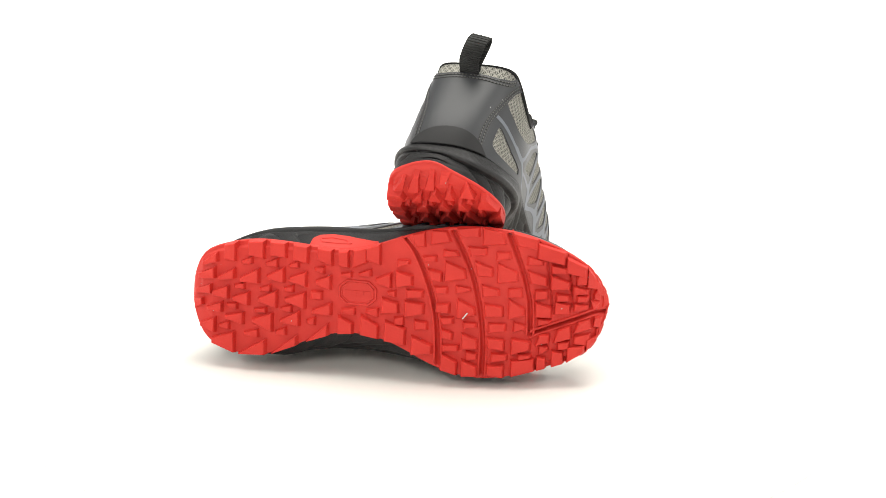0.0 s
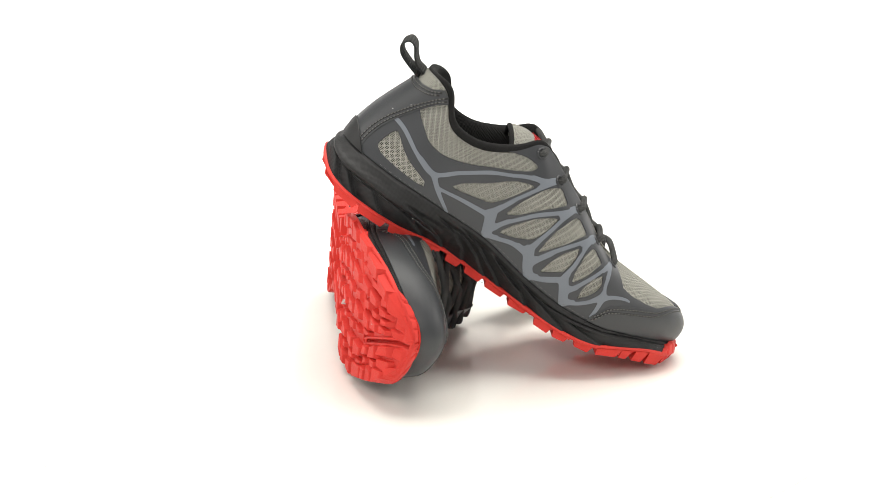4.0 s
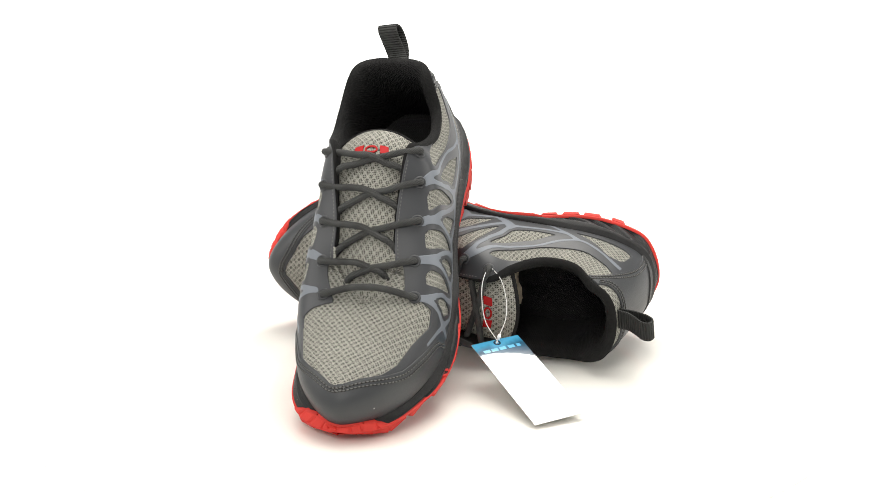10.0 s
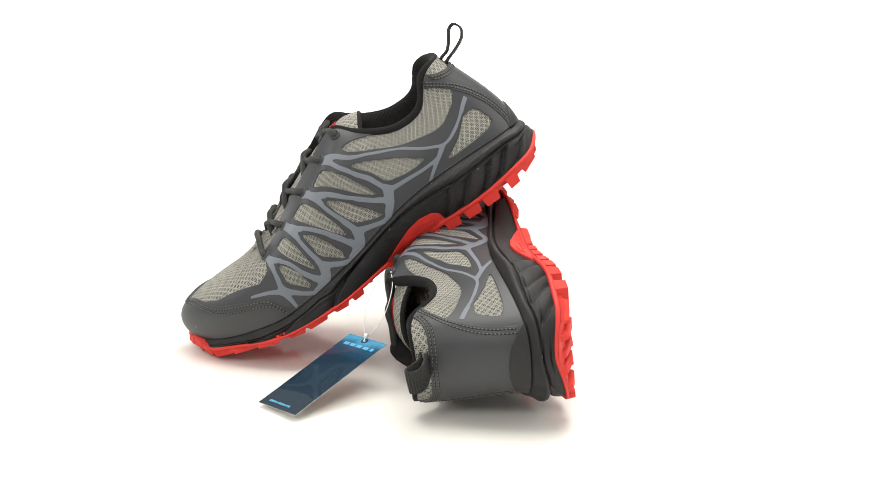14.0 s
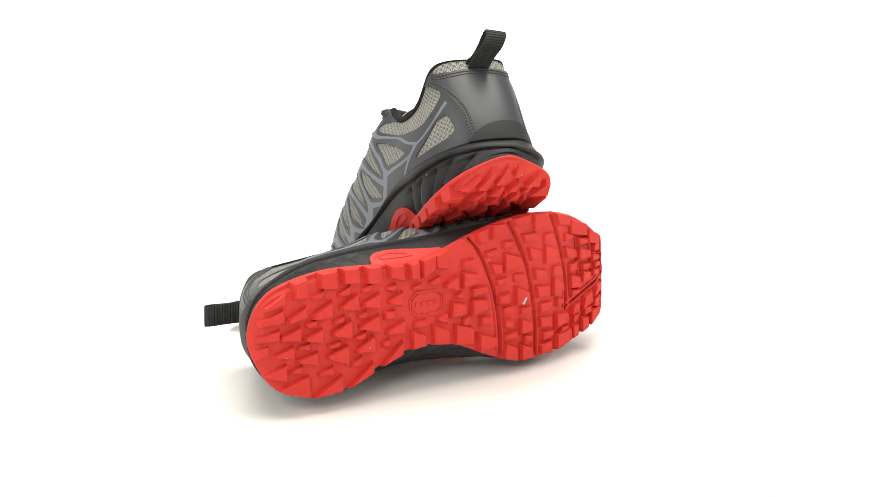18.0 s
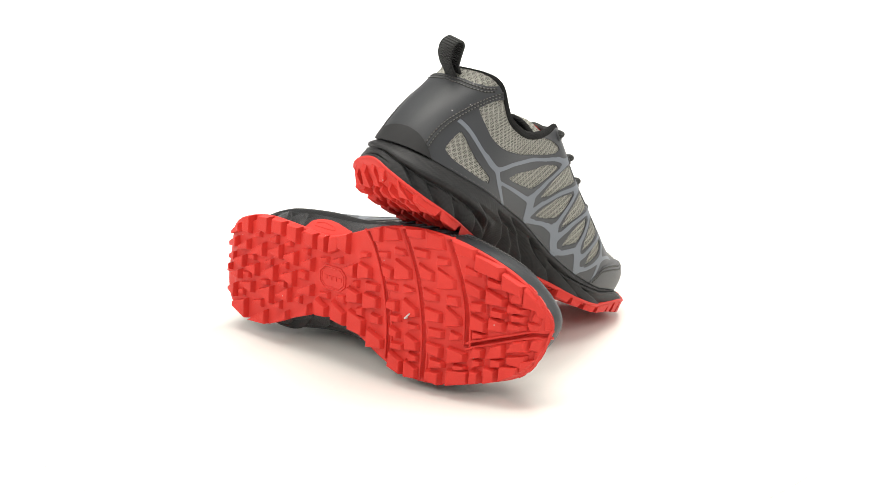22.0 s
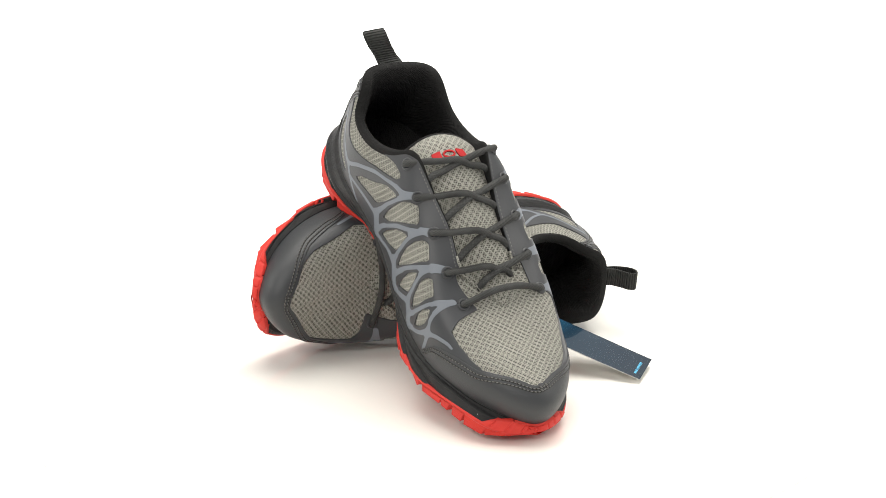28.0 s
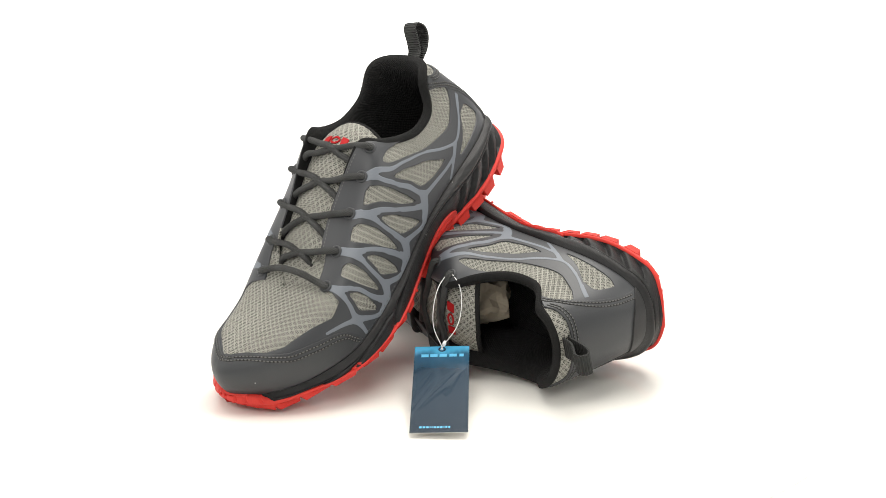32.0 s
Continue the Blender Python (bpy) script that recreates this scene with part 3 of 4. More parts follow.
def lugs(body, side):
    rnd = random.Random(7)
    sm = np.linspace(0, SHALF, 200)
    wm, wl = welt(sm), welt(STOT - sm * (STOT - SHALF) / SHALF)

    def edges(x):
        return np.interp(x, wm[:, 0], wm[:, 1]), np.interp(x, wl[:, 0], wl[:, 1])

    for rows, tall in (((EDGE_IN, HEEL_WEDGES, WAIST_WEDGES, EDGE_OUT, WAIST, BALL_REAR, BALL_FRONT, BALL_EDGE, TOE_IN, TOE_TIP, TOE_OUT), 5.0), ((HEEL_BLOCKS, WAIST_BLOCKS), 4.2)):
        for x, y, length, back, front, lean in itertools.chain(*rows):
            j = lambda: rnd.uniform(-.25, .25)
            back, front = max(back, 2.2), max(front, 2.2)
            small = max(back, front) < 7.5
            ring = [(x - length / 2 + j(), y - lean / 2 - back / 2 + j()), (x + length / 2 + j(), y + lean / 2 - front / 2 + j()),
                    (x + length / 2 + j(), y + lean / 2 + front / 2 + j()), (x - length / 2 + j(), y - lean / 2 + back / 2 + j())]
            hgt = tall - (.9 if small else 0)
            # blocks at the rim run out to it
            reach = []
            for px, py in ring:
                hi, lo = edges(px)
                if hi - y < 10.5 and py > y - 1:
                    py = py if py < y + .1 else max(py, hi + .5)
                if y - lo < 10.5 and py < y + 1:
                    py = py if py > y - .1 else min(py, lo - .5)
                reach.append((px, min(max(py, lo - .7), hi + .7)))
            cx, cy = sum(p[0] for p in reach) / 4, sum(p[1] for p in reach) / 4
            clear = []
            for px, py in reach:
                for _ in range(6):
                    if min(float(line_sdf(np.array(g, float), w, w, np.array(px), np.array(py))) for g, w in FLEX[:4]) < 1.6:
                        px, py = px + (cx - px) * .12, py + (cy - py) * .12 * (abs(py - cy) < 30)
                clear.append((px, py))
            reach = clear
            verts = []
            for out, dz in ((1.3, 5.6), (-.5, 5.0 - hgt + .5), (-1.2, 5.0 - hgt)):
                for px, py in reach:
                    r = math.hypot(px - cx, py - cy)
                    qx, qy = px + (px - cx) / r * out, py + (py - cy) / r * out
                    hi, lo = edges(min(max(qx, .5), 307.5))
                    qx, qy = min(max(qx, -1.5), 308), min(max(qy, lo - .9), hi + .9)
                    rim = min(hi - qy, qy - lo) < 3.0
                    z = float(np.interp(qy, [lo, hi], [np.interp(qx, wl[:, 0], wl[:, 2]), np.interp(qx, wm[:, 0], wm[:, 2])]))
                    base = float(tread_floor(qx, z, rim)) + .8
                    tip = min(float(sole_z(qx)) + 5.0 - hgt, base - float(np.interp(qx, [285, 296], [3.4, 1.6])))
                    verts.append((qx, qy, base if dz > 5.5 else tip + (dz - 5.0 + hgt)))
            faces = []
            for r in (0, 4):
                for k in range(4):
                    m = (k + 1) % 4
                    faces.append((r + k, r + 4 + k, r + 4 + m, r + m))
            faces.append((11, 10, 9, 8))
            mesh_part("lug", side.v(verts), side.f(faces), M_TREAD, body, smooth=False)
    # a low rib on each side of a groove
    for pts, w in FLEX[:4]:
        along = pts[0][1] > 0
        for shift in (-w - .7, w + .7):
            p = smooth_path([(x + (shift if along else 0), y + (0 if along else shift), 0) for x, y in pts], 28)
            p[:, 2] = sole_z(p[:, 0]) + 4.6
            V, F, uv = tube(p, 1.0, 8)
            mesh_part("flex_rib", side.v(V), side.f(F), M_RED, body, uv=uv)
    oct_ = [(126.5 + 13.5 * a, 2 + 8.6 * b, 0) for a, b in ((1, .45), (.6, 1), (-.6, 1), (-1, .45), (-1, -.45), (-.6, -1), (.6, -1), (1, -.45), (1, .45))]
    for swell, r in ((1.0, .95), (.86, .5)):
        p = np.array([np.array(oct_[k]) * (1 - t) + np.array(oct_[k + 1]) * t for k in range(8) for t in np.linspace(0, 1, 5)[:-1]] + [oct_[0]])
        p[:, :2] = (p[:, :2] - (126.5, 2)) * swell + (126.5, 2)
        p[:, 2] = sole_z(p[:, 0]) + 4.7
        V, F, uv = tube(p, r, 6)
        mesh_part("octagon_rim", side.v(V), side.f(F), M_RED, body, uv=uv)
    for k, (x, w) in enumerate(((119, 3.6), (124, 3.8), (129, 3.8), (134, 3.6))):
        box = [(x + a * w / 2, 2 + b * 1.5, float(sole_z(x)) + c) for c in (5.4, 4.2) for a, b in ((-1, -1), (1, -1), (1, 1), (-1, 1))]
        mesh_part("logo_bar", side.v(box), side.f([(0, 4, 5, 1), (1, 5, 6, 2), (2, 6, 7, 3), (3, 7, 4, 0), (7, 6, 5, 4)]), M_RED, body, smooth=False)


# ---- pattern of the upper: lengths run round the side from the heel (mm), heights from the feather line (0) to the top edge (1) ----
HS = 78.0      # usual girth of the side, mm
WINDOWS = {"m": [], "l": []}
STRIPES = {"m": [], "l": []}
WINDOW_GROW = .2


def window(sides, *pts):
    for k in sides:
        P = np.array([(a, b * HS) for a, b in pts])
        for k_ in (.14,):
            Q = np.roll(P, -1, 0)
            P = np.stack([P * (1 - k_) + Q * k_, P * k_ + Q * (1 - k_)], 1).reshape(-1, 2)
        WINDOWS[k].append(P)


def stripe(sides, w0, w1, *pts):
    for k in sides:
        STRIPES[k].append((w0, w1, smooth_path([(a, b * HS, 0) for a, b in pts], 8 * len(pts))[:, :2]))


# heel, collar and seven leaf-shaped windows of the inner side
window("m", (33, 0.38), (31, 0.17), (40, 0.12), (77, 0.12), (77, 0.16), (47, 0.40))
window("m", (30, 0.65), (41, 0.57), (63, 0.57), (88, 0.68), (125, 0.77), (152, 0.755), (159, 0.79), (143, 0.88), (122, 0.97), (95, 1.02), (60, 1.03), (30, 1.03))
window("m", (153.1, 0.642), (134.8, 0.65), (110.7, 0.575), (92.4, 0.35), (99.2, 0.325), (109.7, 0.317), (127.1, 0.358), (135.7, 0.525))
window("m", (195.4, 0.733), (188.7, 0.767), (182.9, 0.75), (175.2, 0.683), (156.0, 0.542), (144.4, 0.417), (137.7, 0.283), (156.9, 0.425))
window("m", (181.9, 0.508), (163.7, 0.375), (148.3, 0.208), (141.5, 0.083), (146.3, 0.1), (163.7, 0.2), (173.3, 0.35))
window("m", (218.5, 0.708), (210.8, 0.742), (205.0, 0.7), (187.7, 0.475), (177.1, 0.283), (173.3, 0.158), (191.6, 0.383))
window("m", (208.9, 0.475), (200.2, 0.4), (188.7, 0.233), (182.9, 0.1), (182.9, 0.042), (200.2, 0.225), (203.1, 0.342))
window("m", (237.8, 0.65), (233.0, 0.683), (226.2, 0.625), (214.7, 0.425), (207.9, 0.225), (207.0, 0.15), (221.4, 0.383))
window("m", (235.9, 0.467), (228.2, 0.392), (219.5, 0.242), (215.6, 0.1), (216.6, 0.067), (231.0, 0.25), (233.0, 0.367))
# and of the outer side
window("l", (38, 0.15), (38, 0.35), (40, 0.38), (81, 0.19), (83, 0.10), (45, 0.11))
window("l", (33, 0.67), (41, 0.625), (60, 0.61), (80, 0.625), (100, 0.70), (123, 0.76), (155, 0.75), (163, 0.80), (148, 0.88), (128, 0.97), (100, 1.02), (60, 1.03), (32, 1.03))
window("l", (99.2, 0.325), (107.8, 0.467), (139.6, 0.65), (161.7, 0.642), (153.1, 0.575), (142.5, 0.475), (131.9, 0.358), (120.3, 0.35))
window("l", (145.4, 0.317), (149.2, 0.408), (155.0, 0.5), (167.5, 0.625), (183.9, 0.775), (191.6, 0.842), (198.3, 0.775), (181.9, 0.6), (165.6, 0.45), (153.1, 0.35))
window("l", (147.3, 0.133), (154.0, 0.258), (167.5, 0.4), (188.7, 0.575), (183.9, 0.475), (178.1, 0.35), (172.3, 0.258), (158.8, 0.175))
window("l", (181.0, 0.217), (183.9, 0.342), (188.7, 0.467), (199.3, 0.642), (207.9, 0.75), (212.7, 0.783), (220.5, 0.725), (206.0, 0.542), (192.5, 0.367))
window("l", (189.6, 0.117), (192.5, 0.225), (200.2, 0.383), (212.7, 0.533), (210.8, 0.425), (207.9, 0.333), (205.0, 0.25), (195.4, 0.167))
window("l", (214.7, 0.225), (213.7, 0.325), (218.5, 0.517), (226.2, 0.65), (231.0, 0.692), (237.8, 0.625), (230.1, 0.5), (223.3, 0.358))
window("l", (223.3, 0.133), (224.3, 0.258), (229.1, 0.383), (238.7, 0.508), (237.8, 0.392), (234.9, 0.308), (229.1, 0.208))
# light printed lines between the windows
stripe("m", 1.6, 1.6, (27, 0.53), (45.2, 0.433), (58.7, 0.392), (72.2, 0.35), (82.8, 0.433), (106.9, 0.675), (131.9, 0.725), (155.0, 0.708), (181.9, 0.817))
stripe("m", 2.4, 1.3, (76.1, 0.333), (87.6, 0.183), (97.2, 0.033))
stripe("m", 1.8, 2.4, (86.6, 0.233), (98.2, 0.225), (112.6, 0.242), (123.2, 0.25), (130.0, 0.275))
stripe("m", 2.4, 1.5, (129.0, 0.292), (139.6, 0.475), (154.0, 0.583), (166.5, 0.667), (181.9, 0.817))
stripe("m", 4.0, 3.4, (129.0, 0.25), (132.8, 0.117), (139.6, 0.025))
stripe("m", 2.2, 1.5, (132.8, 0.175), (150.2, 0.325), (168.5, 0.45), (189.6, 0.625), (206.0, 0.792))
stripe("m", 2.2, 2.4, (140.5, 0.017), (152.1, 0.083), (161.7, 0.125), (165.6, 0.142))
stripe("m", 2.4, 1.5, (164.6, 0.142), (170.4, 0.258), (179.1, 0.4), (190.6, 0.583), (206.0, 0.792))
stripe("m", 4.0, 3.4, (164.6, 0.133), (167.5, 0.05), (177.1, 0.0))
stripe("m", 2.2, 1.5, (170.4, 0.05), (181.0, 0.217), (198.3, 0.425), (220.5, 0.65), (229.1, 0.783))
stripe("m", 2.0, 2.4, (178.1, 0.0), (186.8, 0.042), (195.4, 0.108), (200.2, 0.142))
stripe("m", 2.4, 1.5, (200.2, 0.142), (205.0, 0.275), (211.8, 0.45), (218.5, 0.592), (229.1, 0.783))
stripe("m", 3.8, 3.2, (200.2, 0.125), (203.1, 0.042), (211.8, 0.0))
stripe("m", 2.2, 1.4, (206.0, 0.05), (213.7, 0.158), (224.3, 0.367), (234.9, 0.5), (248.4, 0.65))
stripe("m", 2.0, 2.0, (212.7, 0.0), (221.4, 0.067), (233.0, 0.192), (236.8, 0.242))
stripe("m", 2.0, 1.4, (236.8, 0.242), (238.7, 0.417), (244.5, 0.575), (248.4, 0.65))
stripe("m", 1.7, 0.9, (237.8, 0.233), (247.4, 0.292), (256.1, 0.308), (260.9, 0.308))
stripe("m", 1.8, 1.3, (236.8, 0.217), (233.9, 0.108), (233.0, 0.033))
stripe("l", 2.2, 1.6, (68.3, 0.392), (82.8, 0.333), (100.1, 0.55), (123.2, 0.692), (146.3, 0.708), (169.4, 0.717), (187.7, 0.858))
stripe("l", 2.4, 1.3, (83.8, 0.325), (94.3, 0.158), (106.9, 0.0))
stripe("l", 1.6, 2.4, (94.3, 0.217), (110.7, 0.242), (128.0, 0.233), (135.7, 0.233))
stripe("l", 2.4, 1.5, (134.8, 0.267), (145.4, 0.45), (156.0, 0.558), (172.3, 0.7), (187.7, 0.858))
stripe("l", 4.2, 3.6, (135.7, 0.25), (137.7, 0.142), (139.6, 0.05))
stripe("l", 1.8, 2.4, (144.4, 0.058), (158.8, 0.133), (169.4, 0.15), (175.2, 0.158))
stripe("l", 2.2, 1.5, (141.5, 0.133), (150.2, 0.267), (163.7, 0.4), (182.9, 0.567), (199.3, 0.733), (211.8, 0.875))
stripe("l", 2.4, 1.5, (173.3, 0.183), (178.1, 0.3), (183.9, 0.433), (193.5, 0.617), (211.8, 0.875))
stripe("l", 4.0, 3.6, (175.2, 0.175), (178.1, 0.1), (182.9, 0.033))
stripe("l", 2.2, 1.5, (180.0, 0.117), (186.8, 0.242), (198.3, 0.408), (218.5, 0.65), (236.8, 0.9))
stripe("l", 2.0, 2.4, (184.8, 0.033), (196.4, 0.108), (207.0, 0.208))
stripe("l", 2.4, 1.5, (207.0, 0.217), (210.8, 0.342), (214.7, 0.483), (220.5, 0.625), (236.8, 0.9))
stripe("l", 3.8, 3.4, (207.9, 0.208), (211.8, 0.125), (215.6, 0.042))
stripe("l", 2.2, 1.4, (212.7, 0.133), (218.5, 0.217), (225.3, 0.342), (236.8, 0.533), (250.3, 0.708))
stripe("l", 2.0, 2.0, (216.6, 0.042), (226.2, 0.117), (234.9, 0.217), (241.6, 0.308))
stripe("l", 2.0, 1.4, (241.6, 0.308), (241.6, 0.45), (250.3, 0.708))
stripe("l", 1.7, 0.9, (242.6, 0.3), (250.3, 0.342), (259.0, 0.35), (263.8, 0.333))
stripe("l", 1.8, 1.3, (241.6, 0.292), (240.7, 0.183), (239.7, 0.058))
stripe("l", 1.5, 2.2, (30, 0.45), (54, 0.425), (70, 0.382), (83, 0.333))

CAP_S = [225, 236, 238, 240, 244, 249, 257, 268, 278, 289, 302, 317, 330, 342, 352]
CAP_H = [-.3, -.05, .0, .08, .15, .235, .275, .285, .305, .34, .43, .545, .625, .67, .685]
COUNTER = [(-1, -.1), (33, -.1), (30, .06), (29.5, .32), (31, .50), (34, .68), (38, .80), (43, .885), (47, .94), (50, 1.05), (39, 1.05), (34, .95), (27, .885), (18, .855), (10, .86), (-1, .87)]
EYELETS = {"m": [(164.6, .925), (185, .858), (207, .825), (231, .817), (250.3, .69)], "l": [(165.6, .917), (187.7, .867), (211, .867), (235.9, .867), (255.1, .745)]}


def inner_narrow(h):
    """How much further back the counter's edge lies on the inner side, mm."""
    return float(np.interp(h, [0, .5, .7, .86, 1], [7.5, 6.0, 4, 0, 0]))


def poly_sdf(P, x, y):
    """Signed distance to a closed polygon."""
    d = np.full(x.shape, 1e9)
    sign = np.ones(x.shape)
    n = len(P)
    for i in range(n):
        a, b = P[i], P[i - 1]
        ex, ey = b[0] - a[0], b[1] - a[1]
        wx, wy = x - a[0], y - a[1]
        t = np.clip((wx * ex + wy * ey) / (ex * ex + ey * ey + 1e-9), 0, 1)
        d = np.minimum(d, (wx - ex * t) ** 2 + (wy - ey * t) ** 2)
        c1, c2, c3 = y >= a[1], y < b[1], ex * wy > ey * wx
        flip = (c1 & c2 & c3) | (~c1 & ~c2 & ~c3)
        sign = np.where(flip, -sign, sign)
    return sign * np.sqrt(d)


def line_sdf(path, w0, w1, x, y):
    d = np.full(x.shape, 1e9)
    n = len(path) - 1
    for i in range(n):
        a, b = path[i], path[i + 1]
        ex, ey = b - a
        t = np.clip(((x - a[0]) * ex + (y - a[1]) * ey) / (ex * ex + ey * ey + 1e-9), 0, 1)
        r = w0 + (w1 - w0) * (i + t) / n
        d = np.minimum(d, np.hypot(x - a[0] - ex * t, y - a[1] - ey * t) - r)
    return d


def cap_line(sd):
    return np.interp(sd, CAP_S, CAP_H)


def cage_sdf(which):
    def fn(s, y):
        sd = s if which == "m" else STOT - s
        d = np.full(s.shape, -9.0)
        for P in WINDOWS[which]:
            d = np.maximum(d, WINDOW_GROW - poly_sdf(P, sd, y))
        # toe box of bare mesh, heel strip of bare mesh
        if which == "l":
            vamp = [(240, 1.0), (241, .93), (252, .86), (263, .78), (260, .567), (260, .467), (268, .40), (280, .375), (291, .385), (301, .455), (313, .55), (325, .64), (340, .70)]
        else:
            vamp = [(236, 1.0), (237, .93), (246, .86), (255, .77), (250, .617), (247, .50), (254, .42), (273, .42), (290, .425), (304, .475), (319, .595), (331, .67), (340, .70)]
        vamp = np.array([(a, b * HS) for a, b in vamp + [(356, .715), (356, 1.2), (vamp[0][0] + 2, 1.2)]])
        d = np.maximum(d, 1.0 - poly_sdf(vamp, sd, y))
        strip = np.array([(a, b * HS) for a, b in ((-9, .84), (10, .83), (18, .825), (27, .86), (36, .93), (42, 1.2), (-9, 1.2))])
        d = np.maximum(d, .5 - poly_sdf(strip, sd, y))
        for ks, kh in EYELETS[which]:
            d = np.maximum(d, 2.0 - np.hypot(sd - ks, y - kh * HS))
        return d
    return fn


def stripe_sdf(which):
    def fn(s, y):
        sd = s if which == "m" else STOT - s
        acc, core = np.zeros(s.shape), np.full(s.shape, 9.0)
        for w0, w1, path in STRIPES[which]:
            d = line_sdf(path, w0, w1, sd, y)
            acc += np.exp(-np.clip(d, -6, 40) / .85)
            core = np.minimum(core, d + min(w0, w1) - .8)
        d = -.85 * np.log(acc + 1e-12)
        for P in WINDOWS[which]:
            d = np.maximum(d, 2.9 - poly_sdf(P, sd, y))
        return np.maximum(np.minimum(d, core), 29 - sd)
    return fn


def overlays(root, side):
    for which, s0, s1 in (("m", 0.0, SHALF), ("l", SHALF, STOT)):
        panel("cage", upper, cage_sdf(which), (s0, s1, 420), (0.0, 1.0, 110), .9, 1.2, M_FILM, root, side, "dark grey welded cage round mesh windows")
        panel("line_print", upper, stripe_sdf(which), (s0, s1, 560), (0.0, .92, 150), 1.05, .2, M_STRIPE, root, side, "blue-grey branching line print")
    panel("toe_cap", upper, lambda s, y: (y - HS * cap_line(np.minimum(s, STOT - s))) * .8, (228, STOT - 228, 300), (0.0, .8, 70), 1.5, 1.6, M_SYNTH, root, side, "smooth dark grey toe cap")
    C = np.array([(a, b * HS) for a, b in COUNTER])
    Cm = np.array([(a - inner_narrow(b) if a > 0 else a, b * HS) for a, b in COUNTER])
    C2 = np.vstack([Cm, (C * (-1, 1))[::-1]])
    panel("heel_counter", upper, lambda s, y: np.maximum(poly_sdf(C2, s, y), y - HS * np.interp(np.abs(s), [0, 29, 35, 50], [1.1, 1.1, .95, .94])), (-50, 50, 170), (0.0, 1.0, 120), 1.5, 1.6, M_SYNTH, root, side, "smooth dark grey heel counter")
    dome = lambda s: .20 * np.clip(1 - (np.abs(s + 5) / 30) ** 2.3, -.5, 1) - .02
    panel("heel_clip", upper, lambda s, y: y - HS * dome(s), (-42, 32, 130), (0.0, .3, 50), 2.6, 2.7, M_CLIP, root, side, "black moulded heel clip with a domed top")


def stitch_row(V, F, side, path_sh, off, step=2.6, length=1.95, r=.47):
    """Adds a row of separate stitches along a path of (s, h) on the upper."""
    q = smooth_path([(a, b, 0) for a, b in path_sh], 400)
    P = upper(q[:, 0], q[:, 1], off)
    L = np.concatenate([[0], np.cumsum(np.linalg.norm(np.diff(P, axis=0), axis=1))])
    at = lambda d: np.array([np.interp(d, L, P[:, k]) for k in range(3)])
    d = step / 2
    while d < L[-1] - step / 2:
        a, m, b = at(d - length / 2), at(d), at(d + length / 2)
        n = upper(np.interp(d, L, q[:, 0]), np.interp(d, L, q[:, 1]), off + 1) - upper(np.interp(d, L, q[:, 0]), np.interp(d, L, q[:, 1]), off)
        v, f, _ = tube([a - n * .12, m + n * .22, b - n * .12], [r * .8, r, r * .8], 5)
        k = len(V)
        V.extend(v)
        F.extend([tuple(k + i for i in t) for t in f])
        d += step


def channel(V, F, path_sh, off):
    """The dark pressed line under a row of stitches."""
    q = smooth_path([(a, b, 0) for a, b in path_sh], 90)
    v, f, _ = tube(upper(q[:, 0], q[:, 1], off - .5), .85, 6)
    k = len(V)
    V.extend(v)
    F.extend([tuple(k + i for i in t) for t in f])


def stitching(root, side):
    rows = []
    for mm in (2.2, 5.0):
        for sgn in (1, -1):
            pts = [(a, float(cap_line(a)) - mm / HS * 1.15) for a in (241, 244, 249, 257, 268, 278, 289, 302, 317, 330, 342, SHALF - .8)]
            pts = [p for p in pts if p[1] > .01]
            rows.append(([(a if sgn > 0 else STOT - a, b) for a, b in pts], 1.6))
    V, F, C, D = [], [], [], []
    for path, off in rows:
        stitch_row(V, F, side, path, off)
        channel(C, D, path, off)
    mesh_part("stitch_channel", side.v(C), side.f(D), M_EYELET, root, "dark pressed channel under the stitches")
    mesh_part("stitching", side.v(V), side.f(F), M_THREAD, root, "double row of grey stitches along the toe cap")
    for sgn in (1, -1):
        V, F, C, D = [], [], [], []
        for mm in (2.0, 4.8):
            front = [(30 - mm, .08), (29.5 - mm, .32), (31 - mm, .50), (34 - mm * .9, .68 + mm * .003), (38 - mm * .7, .80 + mm * .006), (43 - mm * .5, .885 + mm * .009), (45 - mm * .5, .915 + mm * .009)]
            path = [((a - inner_narrow(b)) if sgn > 0 else -a, b) for a, b in front]
            stitch_row(V, F, side, path, 1.6)
            channel(C, D, path, 1.6)
            top = [(0.4, .868 - mm * .0125), (10, .858 - mm * .0125), (18, .853 - mm * .0125), (27, .883 - mm * .0125), (34, .945 - mm * .0125)]
            stitch_row(V, F, side, [(a * sgn, b) for a, b in top], 1.6)
            channel(C, D, [(a * sgn, b) for a, b in top], 1.6)
        mesh_part("stitch_channel", side.v(C), side.f(D), M_EYELET, root, "dark pressed channel under the stitches")
        mesh_part("stitching", side.v(V), side.f(F), M_THREAD, root, "double row of grey stitches on the heel counter")
        V, F = [], []
        stitch_row(V, F, side, [((a if sgn > 0 else STOT - a), b) for a, b in ((176, .982), (200, .98), (225, .975), (246, .95))], .6)
        mesh_part("stitching", side.v(V), side.f(F), M_THREAD, root, "single row of grey stitches along the lace stay")


